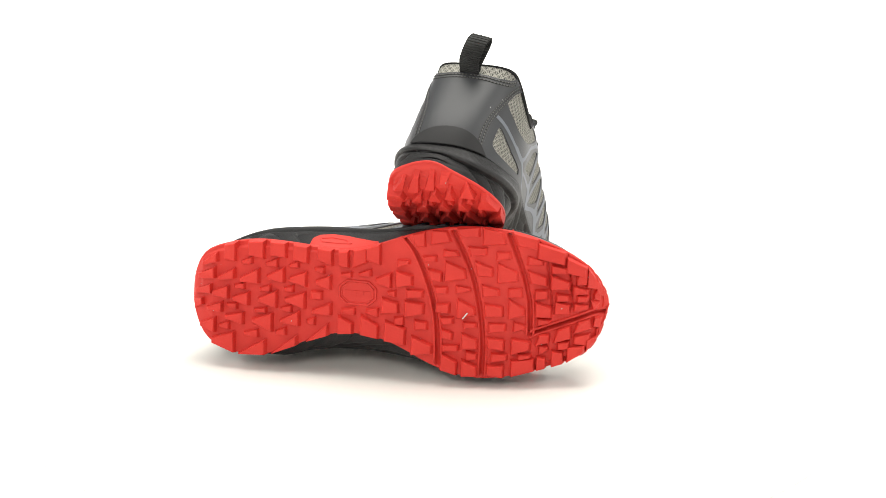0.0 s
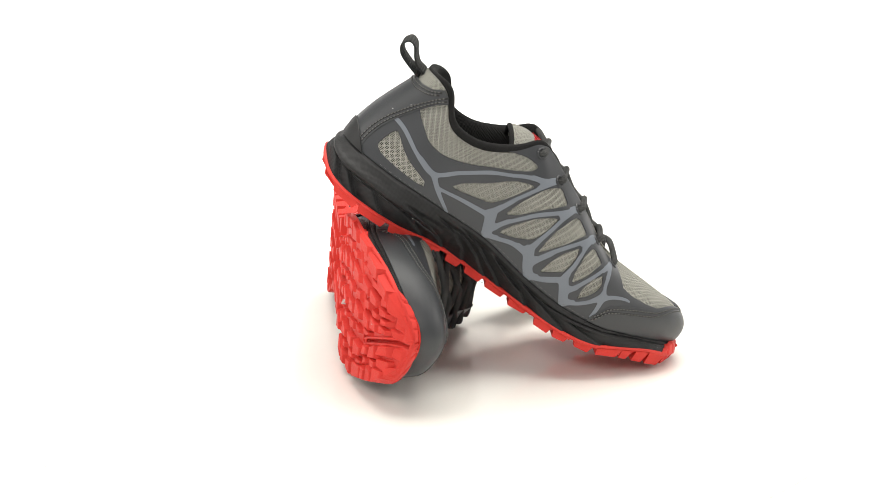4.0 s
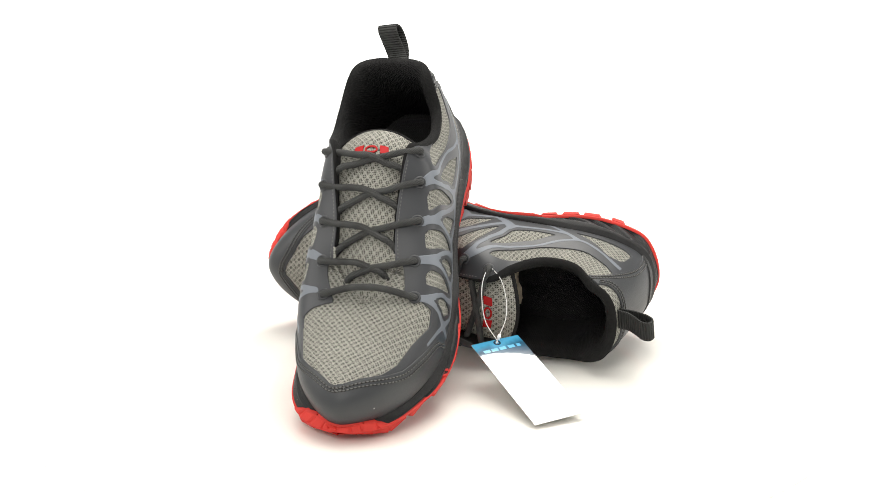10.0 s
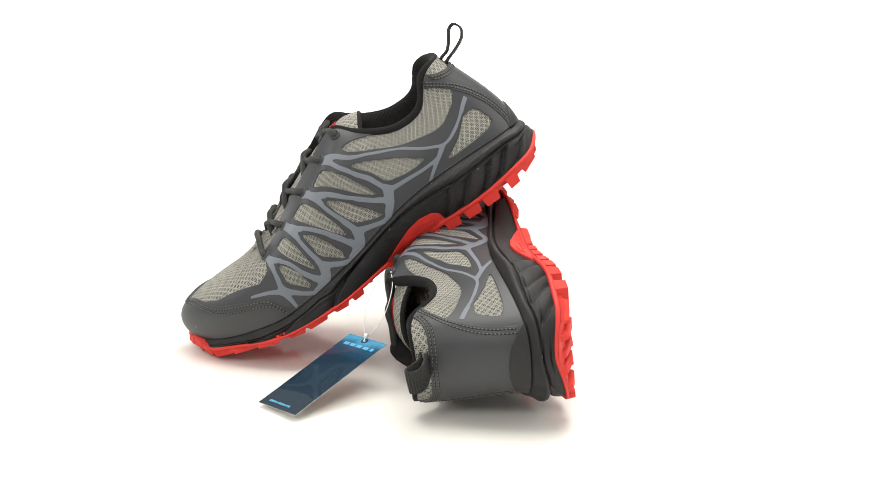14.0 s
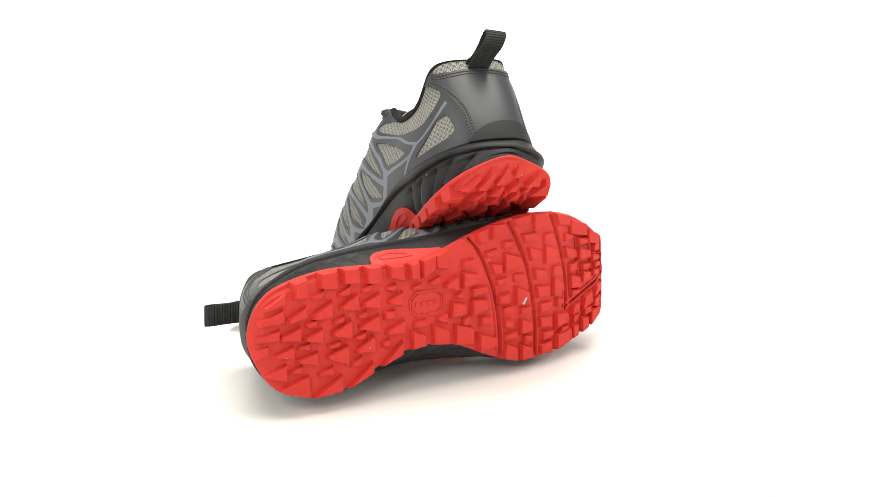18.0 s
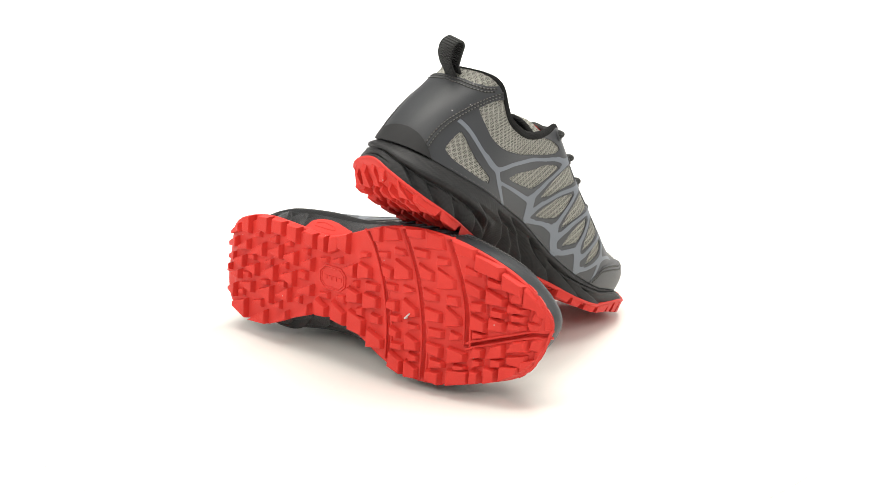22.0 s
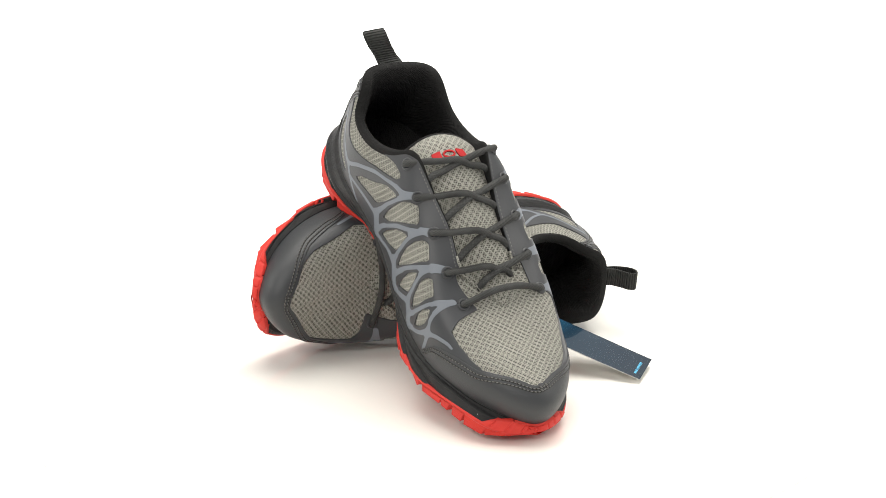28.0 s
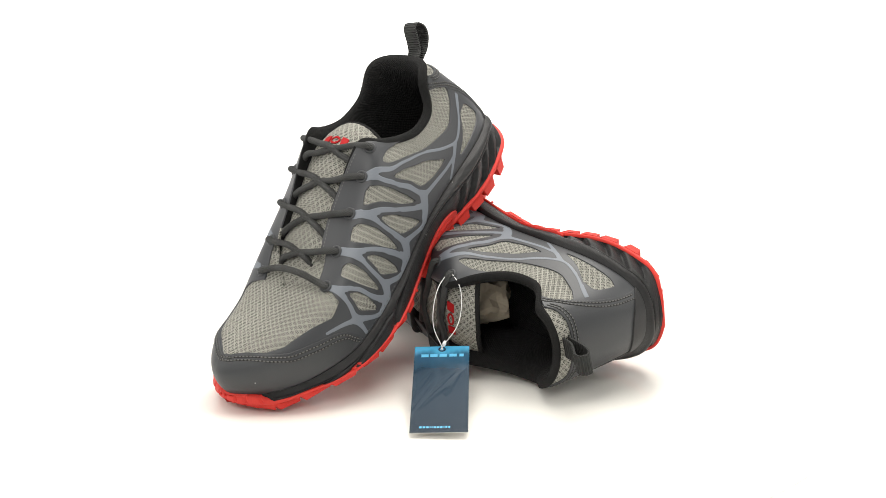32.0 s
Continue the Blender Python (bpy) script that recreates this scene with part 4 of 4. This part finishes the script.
def collar(root, side):
    """Padded black collar and lining."""
    sd = np.concatenate([-np.linspace(0, 236, 150)[::-1][:-1], np.linspace(0, 236, 150)])
    s = np.mod(sd, STOT)
    a = np.abs(sd)
    thin = np.interp(a, [0, 140, 160, 185, 236], [1, 1, .6, .2, .1])
    big = np.interp(a, [0, 40, 60, 120, 150, 166, 190, 205, 236], [.4, .5, .9, 1.0, .95, .75, .45, .05, -.5])
    T, F = topline(s), feather(s)
    tan = feather(s + .5) - feather(s - .5)
    inn = np.stack([tan[:, 1], -tan[:, 0], 0 * s], 1)
    inn /= np.linalg.norm(inn, axis=1)[:, None]
    up = np.array([0, 0, 1.0])
    q = lambda v: np.asarray(v)[:, None]
    h0 = 1 - np.interp(a, [0, 20, 34, 46, 110, 150, 166, 190, 236], [.012, .015, .04, .065, .06, .045, .03, .02, 0])
    ring = [upper(s, h0, .3), upper(s, h0 * .5 + .5, 1.2 * np.clip(big, .1, 2)), T - inn * q(.9 * np.clip(big, 0, 2)) + up * q(1.2 * big), T + inn * q(1.2 * thin) + up * q(2.3 * big), T + inn * q(3.5 * thin) + up * q(2.2 * big),
            T + inn * q(5.6 * thin) + up * q(.3 * big), T + inn * q(7 * thin) - up * q(4 + 0 * a)]
    base = F + inn * 8.0
    base[:, 2] += 2
    start = T + inn * q(7.5 * thin) - up * q(9 + 0 * a)
    for k in np.linspace(0, 1, 8):
        ring.append(start * (1 - k) + base * k + inn * 2.0 * math.sin(math.pi * k))
    P = np.stack(ring, 1)
    uv = np.stack(np.meshgrid(sd, np.linspace(0, 70, P.shape[1]), indexing="ij"), -1).reshape(-1, 2)
    t = np.concatenate([np.linspace(232, 268, 26), np.linspace(STOT - 268, STOT - 230, 26)])
    V, F, uv0 = tube(topline(t) + (0, 0, .2), 1.2, 6)
    mesh_part("throat_binding", side.v(V), side.f(F), M_MESH, root, "grey bound edge of the lace throat", uv0)
    mesh_part("collar_lining", side.v(P), side.f(sheet(P, False, True)), M_LINING, root, "padded black mesh collar lining", uv)
    U, W = np.meshgrid(np.linspace(.005, .995, 60), np.linspace(0, 1, 12), indexing="ij")
    Q = across(feather, U, W)
    Q[..., 2] += 1.5
    uv = Q[..., :2].reshape(-1, 2)
    ins = mesh_part("insole", side.v(Q), side.f(sheet(Q, False, True)), M_LINING, root, "black fabric insole", uv)
    for k, (x, w) in enumerate(((52, 6), (60, 7), (68, 7), (76, 6))):
        z = float(np.interp(x, FEATHER["x"], FEATHER["z"])) + 2.4
        box = [(x + a * w / 2, -8 + b * 5, z + c) for c in (-1, 0) for a, b in ((-1, -1), (1, -1), (1, 1), (-1, 1))]
        mesh_part("logo_bar", side.v(box), side.f([(0, 1, 5, 4), (1, 2, 6, 5), (2, 3, 7, 6), (3, 0, 4, 7), (4, 5, 6, 7)]), M_FADED, ins, smooth=False)


TONGUE_X = [100, 106, 116, 128, 150, 180, 205, 232]
TONGUE_Z = [100, 103, 104.5, 102.5, 93, 78, 64, 51]


def tongue_point(u, w):
    """u: 0 at the top edge to 1 at the throat; w: -1 to 1 across."""
    x = 104 + 128 * u + 6 * (1 - u) * w * w
    c = np.interp(x, [100, 150, 232], [-7, -5, 1])
    half = np.interp(x, [100, 108, 130, 170, 232], [25, 28.5, 28.5, 25, 19])
    z = np.interp(x, TONGUE_X, TONGUE_Z) - np.interp(x, [100, 130, 232], [15, 9, 5]) * np.abs(w) ** 2.2
    return np.stack(np.broadcast_arrays(x, c + half * w, z), -1)


def tongue(root, side):
    U, W = np.meshgrid(np.linspace(0, 1, 60), np.linspace(-1, 1, 30), indexing="ij")
    top = tongue_point(U, W)
    low = tongue_point(U, W) - np.array([0, 0, 5.0])
    low[0] += (2, 0, 1.5)
    P = np.concatenate([low[::-1], top[:1] + (-1.2, 0, -1.5), top], 0)
    uv = np.concatenate([np.stack([P[..., 1], P[..., 0]], -1)], 0).reshape(-1, 2)
    t = mesh_part("tongue", side.v(P), side.f(sheet(P, False)), M_MESH, root, "grey mesh tongue", uv)
    w = np.linspace(-1, 1, 40)
    V, F, uv0 = tube(tongue_point(0 * w, w) + (-.6, 0, -1.8), 2.0, 8)
    mesh_part("binding", side.v(V), side.f(F), M_LINING, t, "black bound edge of the tongue", uv0)
    # red emblem of plain shapes: two bars with a flat ring between them
    def stroke(inside, w0, w1, u0, u1):
        a, b = np.meshgrid(np.linspace(u0, u1, 18), np.linspace(w0, w1, 36), indexing="ij")
        keep = inside((a - u0) / (u1 - u0) * 2 - 1, (b - w0) / (w1 - w0) * 2 - 1)
        Q = np.concatenate([(tongue_point(a, b) + (0, 0, .8)).reshape(-1, 3), (tongue_point(a, b) + (0, 0, -.3)).reshape(-1, 3)])
        cells = [(i_, j_) for i_ in range(17) for j_ in range(35) if keep[i_:i_ + 2, j_:j_ + 2].all()]
        have, f = set(cells), []
        for i_, j_ in cells:
            c = [i_ * 36 + j_, i_ * 36 + j_ + 1, (i_ + 1) * 36 + j_ + 1, (i_ + 1) * 36 + j_]
            f.append(tuple(c))
            for (e, g), nb in (((0, 1), (i_ - 1, j_)), ((1, 2), (i_, j_ + 1)), ((2, 3), (i_ + 1, j_)), ((3, 0), (i_, j_ - 1))):
                if nb not in have:
                    f.append((c[g], c[e], c[e] + 648, c[g] + 648))
        mesh_part("emblem_stroke", side.v(Q), side.f(f), M_RED_LOGO, t, "raised red emblem stroke", smooth=False)

    stroke(lambda y, x: np.abs(x) < 1.1, -.50, -.28, .135, .185)
    stroke(lambda y, x: (np.hypot(x, y) < 1.0) & (np.hypot(x * 1.5, y * 2.2) > 1.0), -.24, .10, .135, .19)
    stroke(lambda y, x: np.abs(x - .2 * y) < .95, .14, .38, .135, .185)


def eyelets_and_laces(root, side):
    pos, nor = {}, {}
    for which in "ml":
        for k, (sd, h) in enumerate(EYELETS[which]):
            s = sd if which == "m" else STOT - sd
            p, n = upper(np.array(s), np.array(h)), upper(np.array(s), np.array(h), 1.0)
            n = n - p
            pos[which, k], nor[which, k] = p, n
            e1 = np.cross(n, (0, 0, 1.0))
            e1 /= np.linalg.norm(e1)
            e2 = np.cross(n, e1)
            ring = [p + n * .8 + 3.3 * (math.cos(t) * e1 + math.sin(t) * e2) for t in np.linspace(0, 2 * math.pi, 25)]
            V, F, uv = tube(ring, 1.15, 8)
            mesh_part("eyelet", side.v(V), side.f(F), M_SYNTH, root, "moulded dark eyelet rim", uv)
    tz = lambda x, y: tongue_point(np.array((x - 104) / 128), np.clip((y - np.interp(x, [100, 150, 232], [-7, -5, 1])) / 27, -1, 1))[2]
    rnd = random.Random(3)
    for which, other, lift in (("m", "l", 0.0), ("l", "m", 2.6)):
        for k in range(5):
            p, n = pos[which, k], nor[which, k]
            if k == 4:
                if which == "m":
                    continue
                q = pos[other, 4]
                m = (p + q) / 2
                path = [p - n * 3, p + n * 1.5, p + n * 3.6 + (q - p) * .06, p * .7 + q * .3 + (0, 0, 8), m + (0, 0, 9.5), p * .3 + q * .7 + (0, 0, 8), q + nor[other, 4] * 3.6 + (p - q) * .06, q + nor[other, 4] * 1.5, q - nor[other, 4] * 3]
            else:
                sd = EYELETS[other][k][0] * .17 + EYELETS[other][k + 1][0] * .83
                end = topline(np.array(sd if other == "m" else STOT - sd))
                d = end - p
                path = [p - n * 3, p + n * 1.8 - d * .01, p + n * 4.6 + d * .05]
                for t in (.22, .4, .58, .76, .9):
                    c = p + d * t + n * (5.0 * max(0.0, 1 - t / .55))
                    c[2] = max(c[2] + (2 if t < .5 else 0), tz(c[0], c[1]) + 2.6 + (lift if t < .7 else 0) * (1 if t > .3 else .6)) + rnd.uniform(-.3, .3)
                    path.append(c)
                e = end + d / np.linalg.norm(d) * 3
                e[2] = min(end[2] - 2.2, tz(end[0], end[1]) + 2.5)
                path += [end * .75 + e * .25 - (0, 0, 2.8), e - (0, 0, 4.0)]
            V, F, uv = tube(smooth_path(path, 54), 2.35, 10)
            mesh_part("lace", side.v(V), side.f(F), M_LACE, root, "round dark grey braided shoelace", uv)


def pull_loop(root, side):
    # the lying shoe's loop stands more upright
    path = smooth_path([(29, -12, 96), (25.5, -12.3, 99), (16.5, -13.5, 102.5), (8, -17, 107), (4.5, -20, 113), (7.5, -22, 118.3), (12.5, -21.2, 117), (17, -18, 110.5), (22, -14.5, 105), (28, -12, 103), (34, -12, 99)], 60)
    if side.m < 0:
        path[:, 1] = path[:, 1] * .3 - 6
        path[:, 2] = 99 + (path[:, 2] - 99) * .88
    T = np.gradient(path, axis=0)
    T /= np.linalg.norm(T, axis=1)[:, None]
    wdir = np.array([.06, 1.0, .2]) if side.m > 0 else np.array([.1, 1.0, .12])
    wdir /= np.linalg.norm(wdir)
    N = np.cross(T, wdir)
    N /= np.linalg.norm(N, axis=1)[:, None]
    rings = []
    for a, b in ((-7.6, -.5), (-7.6, .5), (-7.2, .8), (0, .85), (7.2, .8), (7.6, .5), (7.6, -.5), (7.2, -.8), (0, -.85), (-7.2, -.8), (-7.6, -.5)):
        rings.append(path + wdir * a + N * b)
    P = np.stack(rings, 1)
    L = np.concatenate([[0], np.cumsum(np.linalg.norm(np.diff(path, axis=0), axis=1))])
    uv = np.stack(np.meshgrid(L, np.arange(P.shape[1]) * 3.0, indexing="ij"), -1)[..., ::-1].reshape(-1, 2)
    mesh_part("pull_loop", side.v(P), side.f(sheet(P, False, True)), M_WEB, root, "black ribbed webbing heel pull loop", uv)


def sole_accents(root, side):
    """The red bumper that wraps up over the toe, and the red inset in the arch."""
    def notch(s, v):
        g = 0 * s
        for c, w, lean in ((-24, .9, 3), (-14, 1.0, 2), (-7, .7, 1), (1.5, 1.1, 0), (8.5, .7, -1), (16, 1.0, -2), (25, .9, -3)):
            g = g + 1.3 * np.exp(-((s - SHALF - c - lean * v) / w) ** 2) * np.clip((.62 - v) / .12, 0, 1)
        return g + .7 * np.exp(-((v - .62) / .05) ** 2) * np.clip((26 - np.abs(s - SHALF)) / 6, 0, 1)

    def bumper(s, v, off=0.0):
        """Runs from the welt up over the front of the upper, with moulded cuts."""
        s, v = np.broadcast_arrays(np.asarray(s, float), np.asarray(v, float))
        tan = welt(s + .5) - welt(s - .5)
        out = np.stack([-tan[..., 1], tan[..., 0], 0 * s], -1)
        out /= np.linalg.norm(out, axis=-1)[..., None]
        low = welt(s) + out * .4
        high = upper(s, 0 * s + .16, 1.9)
        k = v[..., None]
        w = np.clip(v, 0, 1)
        close = np.where((w < .6)[..., None], midsole(s, 1 - w / .6, 1.2), upper(s, np.clip(w - .6, 0, 1) * .4, 1.9))
        return (low * (1 - k) + high * k) * .45 + close * .55 + out * (off + .9 * np.sin(np.pi * np.clip(v, 0, 1)) - notch(s, v))[..., None]
    panel("toe_bumper", bumper, lambda s, y: (y / HS - (.70 - .76 * (np.abs(s - SHALF) / 33) ** 2.6)) * 30, (SHALF - 36, SHALF + 36, 200), (0.0, 1.0, 40), .3, 3.0, M_RED, root, side, "red rubber toe bumper")
    arch = np.array([(106, 33.5), (107.5, 26), (112, 22), (122, 19.5), (134, 21), (146, 26), (158, 33), (160, 40), (106, 40)])
    panel("arch_inset", midsole, lambda s, y: poly_sdf(arch, s, y) - .5, (100, 165, 110), (.3, 1.0, 60), 2.0, 2.4, M_RED, root, side, "red rubber arch inset", hscale=35.0)
    slot = np.array([(113, 26.5), (122, 24.2), (133, 26), (138, 30), (115, 30)])
    panel("arch_slot", midsole, lambda s, y: np.abs(poly_sdf(slot, s, y)) - .6, (108, 148, 90), (.5, .98, 60), 2.7, .8, M_RED, root, side, hscale=35.0)


def seam(root, side):
    """The pale thread that shows where the upper meets the midsole."""
    for sgn in (1, -1):
        V, F = [], []
        stitch_row(V, F, side, [(a if sgn > 0 else STOT - a, .022) for a in np.linspace(48, 268, 20)], 1.0, step=4.2, length=2.2, r=.17)
        mesh_part("seam_thread", side.v(V), side.f(F), M_THREAD, root, "thin grey seam thread along the midsole")


def splinter(body, side):
    z = float(sole_z(206)) - .8
    box = [(204, -9.6, z + 2), (205, -10, z + 2), (208.6, -5.4, z + 1), (207.4, -5.2, z + 1), (204.3, -9.3, z - 1), (205, -9.7, z - 1.2), (208.2, -5.6, z - .4), (207.6, -5.5, z - .4)]
    mesh_part("splinter", side.v(box), side.f([(0, 4, 5, 1), (1, 5, 6, 2), (2, 6, 7, 3), (3, 7, 4, 0), (7, 6, 5, 4)]), M_BACK, body, "pale wood splinter caught in the tread", smooth=False)


def build_shoe(mirror, label):
    side = Side(mirror)
    root = new("trail_shoe")
    root.empty_display_size = 0.05
    tagged(root, label, "shoe", "pair of shoes")
    upper_fabric(root, side)
    midsole_body(root, side)
    sole = outsole_body(root, side)
    if mirror < 0:
        splinter(sole, side)
    overlays(root, side)
    collar(root, side)
    tongue(root, side)
    eyelets_and_laces(root, side)
    pull_loop(root, side)
    sole_accents(root, side)
    stitching(root, side)
    seam(root, side)
    return root


def pose_from(cols, origin):
    m = Matrix.Identity(4)
    for j, c in enumerate(cols):
        for i in range(3):
            m[i][j] = c[i]
    for i in range(3):
        m[i][3] = origin[i]
    loc, rot, _ = m.decompose()
    return Matrix.LocRotScale(loc, rot, None)


POSE_A = pose_from([(0.2474, 0.8151, -0.5238), (-0.9522, 0.3045, 0.0241), (0.1792, 0.4928, 0.8515)], (-0.0106, -0.0866, -0.2208 + FLOOR))
POSE_B = pose_from([(0.9864, -0.1641, -0.0106), (-0.0242, -0.0812, -0.9964), (0.1626, 0.9831, -0.0841)], (-0.1785, -0.0343, -0.3073 + FLOOR))

shoe_a = build_shoe(1, "grey mesh trail shoe leaning heel-up on its mate")
shoe_b = build_shoe(-1, "grey mesh trail shoe lying on its outer side")
shoe_a.matrix_world = POSE_A
shoe_b.matrix_world = POSE_B


# ---- swing tag ----
M_CARD = mat("tag_print", (0.012, 0.04, 0.075), 0.25, 0.3)
M_CARD.node_tree.nodes["Principled BSDF"].inputs["Coat Weight"].default_value = 1.0
M_CARD.node_tree.nodes["Principled BSDF"].inputs["Coat Roughness"].default_value = 0.02
_n = Net(M_CARD)
_sep = _n.node("ShaderNodeSeparateXYZ")
_n.link(_n.coord("UV"), _sep.inputs[0])
_cloud = _n.noise(2.6, 3, _n.coord("UV"))
_g = _n.math("ADD", _sep.outputs[1], _n.math("MULTIPLY", _n.math("SUBTRACT", _cloud, 0.5), 0.22))
_n.out(_n.ramp(_g, [(0.0, (0.004, 0.017, 0.033)), (0.7, (0.007, 0.028, 0.052)), (0.88, (0.015, 0.08, 0.15)), (0.955, (0.06, 0.34, 0.56))]))
M_BLUE = mottled("light_blue_ink", (0.10, 0.42, 0.66), (0.13, 0.48, 0.72), 0.2, 600, 0.00002)
M_DARKINK = mat("dark_ink", (0.008, 0.025, 0.05), 0.2)
M_LINE = mat("clear_nylon", (0.9, 0.9, 0.89), 0.2)

TAG_TL, TAG_TR = Vector((-0.0278, 0.0748, -0.3409 + FLOOR)), Vector((-0.0621, 0.0560, -0.3384 + FLOOR))
TAG_BL, TAG_BR = Vector((-0.0591, 0.1539, -0.3666 + FLOOR)), Vector((-0.0950, 0.1408, -0.3654 + FLOOR))
TAG_AT = (TAG_TL + TAG_TR + TAG_BL + TAG_BR) / 4


def tag_pose():
    x = ((TAG_TR - TAG_TL) + (TAG_BR - TAG_BL)).normalized()
    y = ((TAG_TL - TAG_BL) + (TAG_TR - TAG_BR)).normalized()
    y = (y - x * y.dot(x)).normalized()
    z = x.cross(y)
    return pose_from([x, y, z], TAG_AT)


POSE_TAG = tag_pose()
TAG_UP = 1 if POSE_TAG.col[2][2] > 0 else -1


def swing_tag():
    root = new("swing_tag")
    root.empty_display_size = 0.02
    tagged(root, "glossy dark blue card swing tag on a clear nylon loop", "tag")
    w, h = 38.8, 92.0
    warp = lambda x, y: .7 * np.sin(y / 34) + .12 * np.sin(x / 11 + y / 26)
    X, Y = np.meshgrid(np.linspace(-w / 2, w / 2, 17), np.linspace(-h / 2, h / 2, 37), indexing="ij")
    top = np.stack([X, Y, TAG_UP * (.25 + warp(X, Y))], -1)
    bot = np.stack([X, Y, TAG_UP * (-.25 + warp(X, Y))], -1)
    uv = np.stack([X / w + .5, Y / h + .5], -1).reshape(-1, 2)
    one = Side(0)
    fl = (lambda f: f) if TAG_UP > 0 else (lambda f: [t[::-1] for t in f])
    card = mesh_part("card", one.v(top), fl(sheet(top)), M_CARD, root, uv=uv)
    n, m = X.shape
    idx = [(i, 0) for i in range(n)] + [(n - 1, j) for j in range(1, m)] + [(i, m - 1) for i in range(n - 2, -1, -1)] + [(0, j) for j in range(m - 2, 0, -1)]
    k = [i * m + j for i, j in idx]
    V = np.concatenate([top.reshape(-1, 3), bot.reshape(-1, 3)])
    f = [(k[(i + 1) % len(k)], k[i], k[i] + n * m, k[(i + 1) % len(k)] + n * m) for i in range(len(k))] + [tuple(n * m + q for q in t[::-1]) for t in sheet(bot)]
    mesh_part("backing", one.v(V), fl(f), M_BACK, root, "pale card backing")

    def ink(name, x0, x1, y0, y1, material, parent):
        a, b = np.meshgrid(np.linspace(x0, x1, 5), np.linspace(y0, y1, 4), indexing="ij")
        P = np.stack([a, b, TAG_UP * (.33 + warp(a, b))], -1)
        mesh_part(name, one.v(P), fl(sheet(P)), material, parent)

    for x in (-14.5, -8.2, -1.6, 5.4):
        ink("logo_bar", x, x + 5.2, 33.8, 37.0, M_BLUE, card)
    ink("logo_bar", 12.5, 15.5, 33.8, 37.0, M_BLUE, card)
    x = -13.0
    for wd in (1.6, 1.6, 1.6, .5, .6, 1.4, 1.4, 1.4, .5, 1.2, 1.2):
        ink("text_bar", x, x + wd, -41.5, -39.6, M_BLUE, card)
        x += wd + .75
    ring = [(2.2 * math.cos(t), 42.3 + 2.2 * math.sin(t), TAG_UP * (.3 + warp(0, 42))) for t in np.linspace(0, 2 * math.pi, 21)]
    V, F, uv = tube(ring, .55, 6)
    mesh_part("hole_rim", one.v(V), F, M_DARKINK, root)
    inv = POSE_TAG.inverted()
    eye = inv @ (POSE_B @ Vector(side_b.v(upper(np.array(EYELETS["m"][0][0]), np.array(EYELETS["m"][0][1]), 2.5))[0]))
    eye = np.array(eye) * 1000
    hole = np.array((0, 42.3, TAG_UP * .8))
    up = np.array(inv.to_3x3() @ Vector((0, 0, 1.0)))
    sidew = np.array((1.0, 0, 0))
    for sgn in (-1, 1):
        mid = (eye + hole) / 2
        bow = sidew * sgn * (11 if sgn > 0 else 9)
        pts = [hole - up * 1.5, hole + up * 2, hole * .75 + eye * .25 + bow * .8 + up * 2, mid + bow + up * 3, hole * .22 + eye * .78 + bow * .75 + up * 3, eye + up * 2, eye - up * 2]
        V, F, uv = tube(smooth_path(pts, 40), .3, 6)
        mesh_part("nylon_loop", one.v(V), F, M_LINE, root, "clear nylon loop")
    V, F, uv = tube([hole + up * 2.5 + sidew * 1, hole + up * 4.5 + sidew * 1.5, hole + up * 6.5 + sidew * 2.2], [.9, 1.5, .9], 8)
    mesh_part("nylon_lock", one.v(V), F, M_LINE, root, "small clear plastic lock")
    root.matrix_world = POSE_TAG
    return root


side_b = Side(-1)
tag = swing_tag()


M_TISSUE = mottled("tissue", (0.22, 0.185, 0.14), (0.30, 0.26, 0.20), 0.8, 200, 0.0004)


def tissue_paper():
    """Crumpled packing paper pushed into the toe of the lying shoe."""
    bm = bmesh.new()
    bmesh.ops.create_icosphere(bm, subdivisions=4, radius=1.0)
    for v in bm.verts:
        n = v.co.normalized()
        k = 1 + .18 * noise.noise(n * 2.3) + .12 * abs(noise.noise(n * 5.1 + Vector((3, 1, 2)))) + .05 * noise.noise(n * 11)
        v.co = Vector((n.x * .046 * k, n.y * .027 * k, n.z * .025 * k))
    me = bpy.data.meshes.new("tissue_paper")
    bm.to_mesh(me)
    bm.free()
    me.materials.append(M_TISSUE)
    return tagged(new("tissue_paper", me), "crumpled beige packing paper stuffed inside the shoe", "packing paper")


paper = tissue_paper()
POSE_PAPER = POSE_B @ pose(0.150, 0.004, 0.052, 0, 20, 0)
paper.matrix_world = POSE_PAPER


def motions():
    """The table turns at an even pace and carries all that stands on it."""
    for thing, start in ((shoe_a, POSE_A), (shoe_b, POSE_B), (tag, POSE_TAG), (paper, POSE_PAPER), (turntable, Matrix.Identity(4))):
        walk(thing, [(k / 2, Matrix.Rotation(SPIN * k / 2, 4, "Z") @ start) for k in range(65)])


motions()
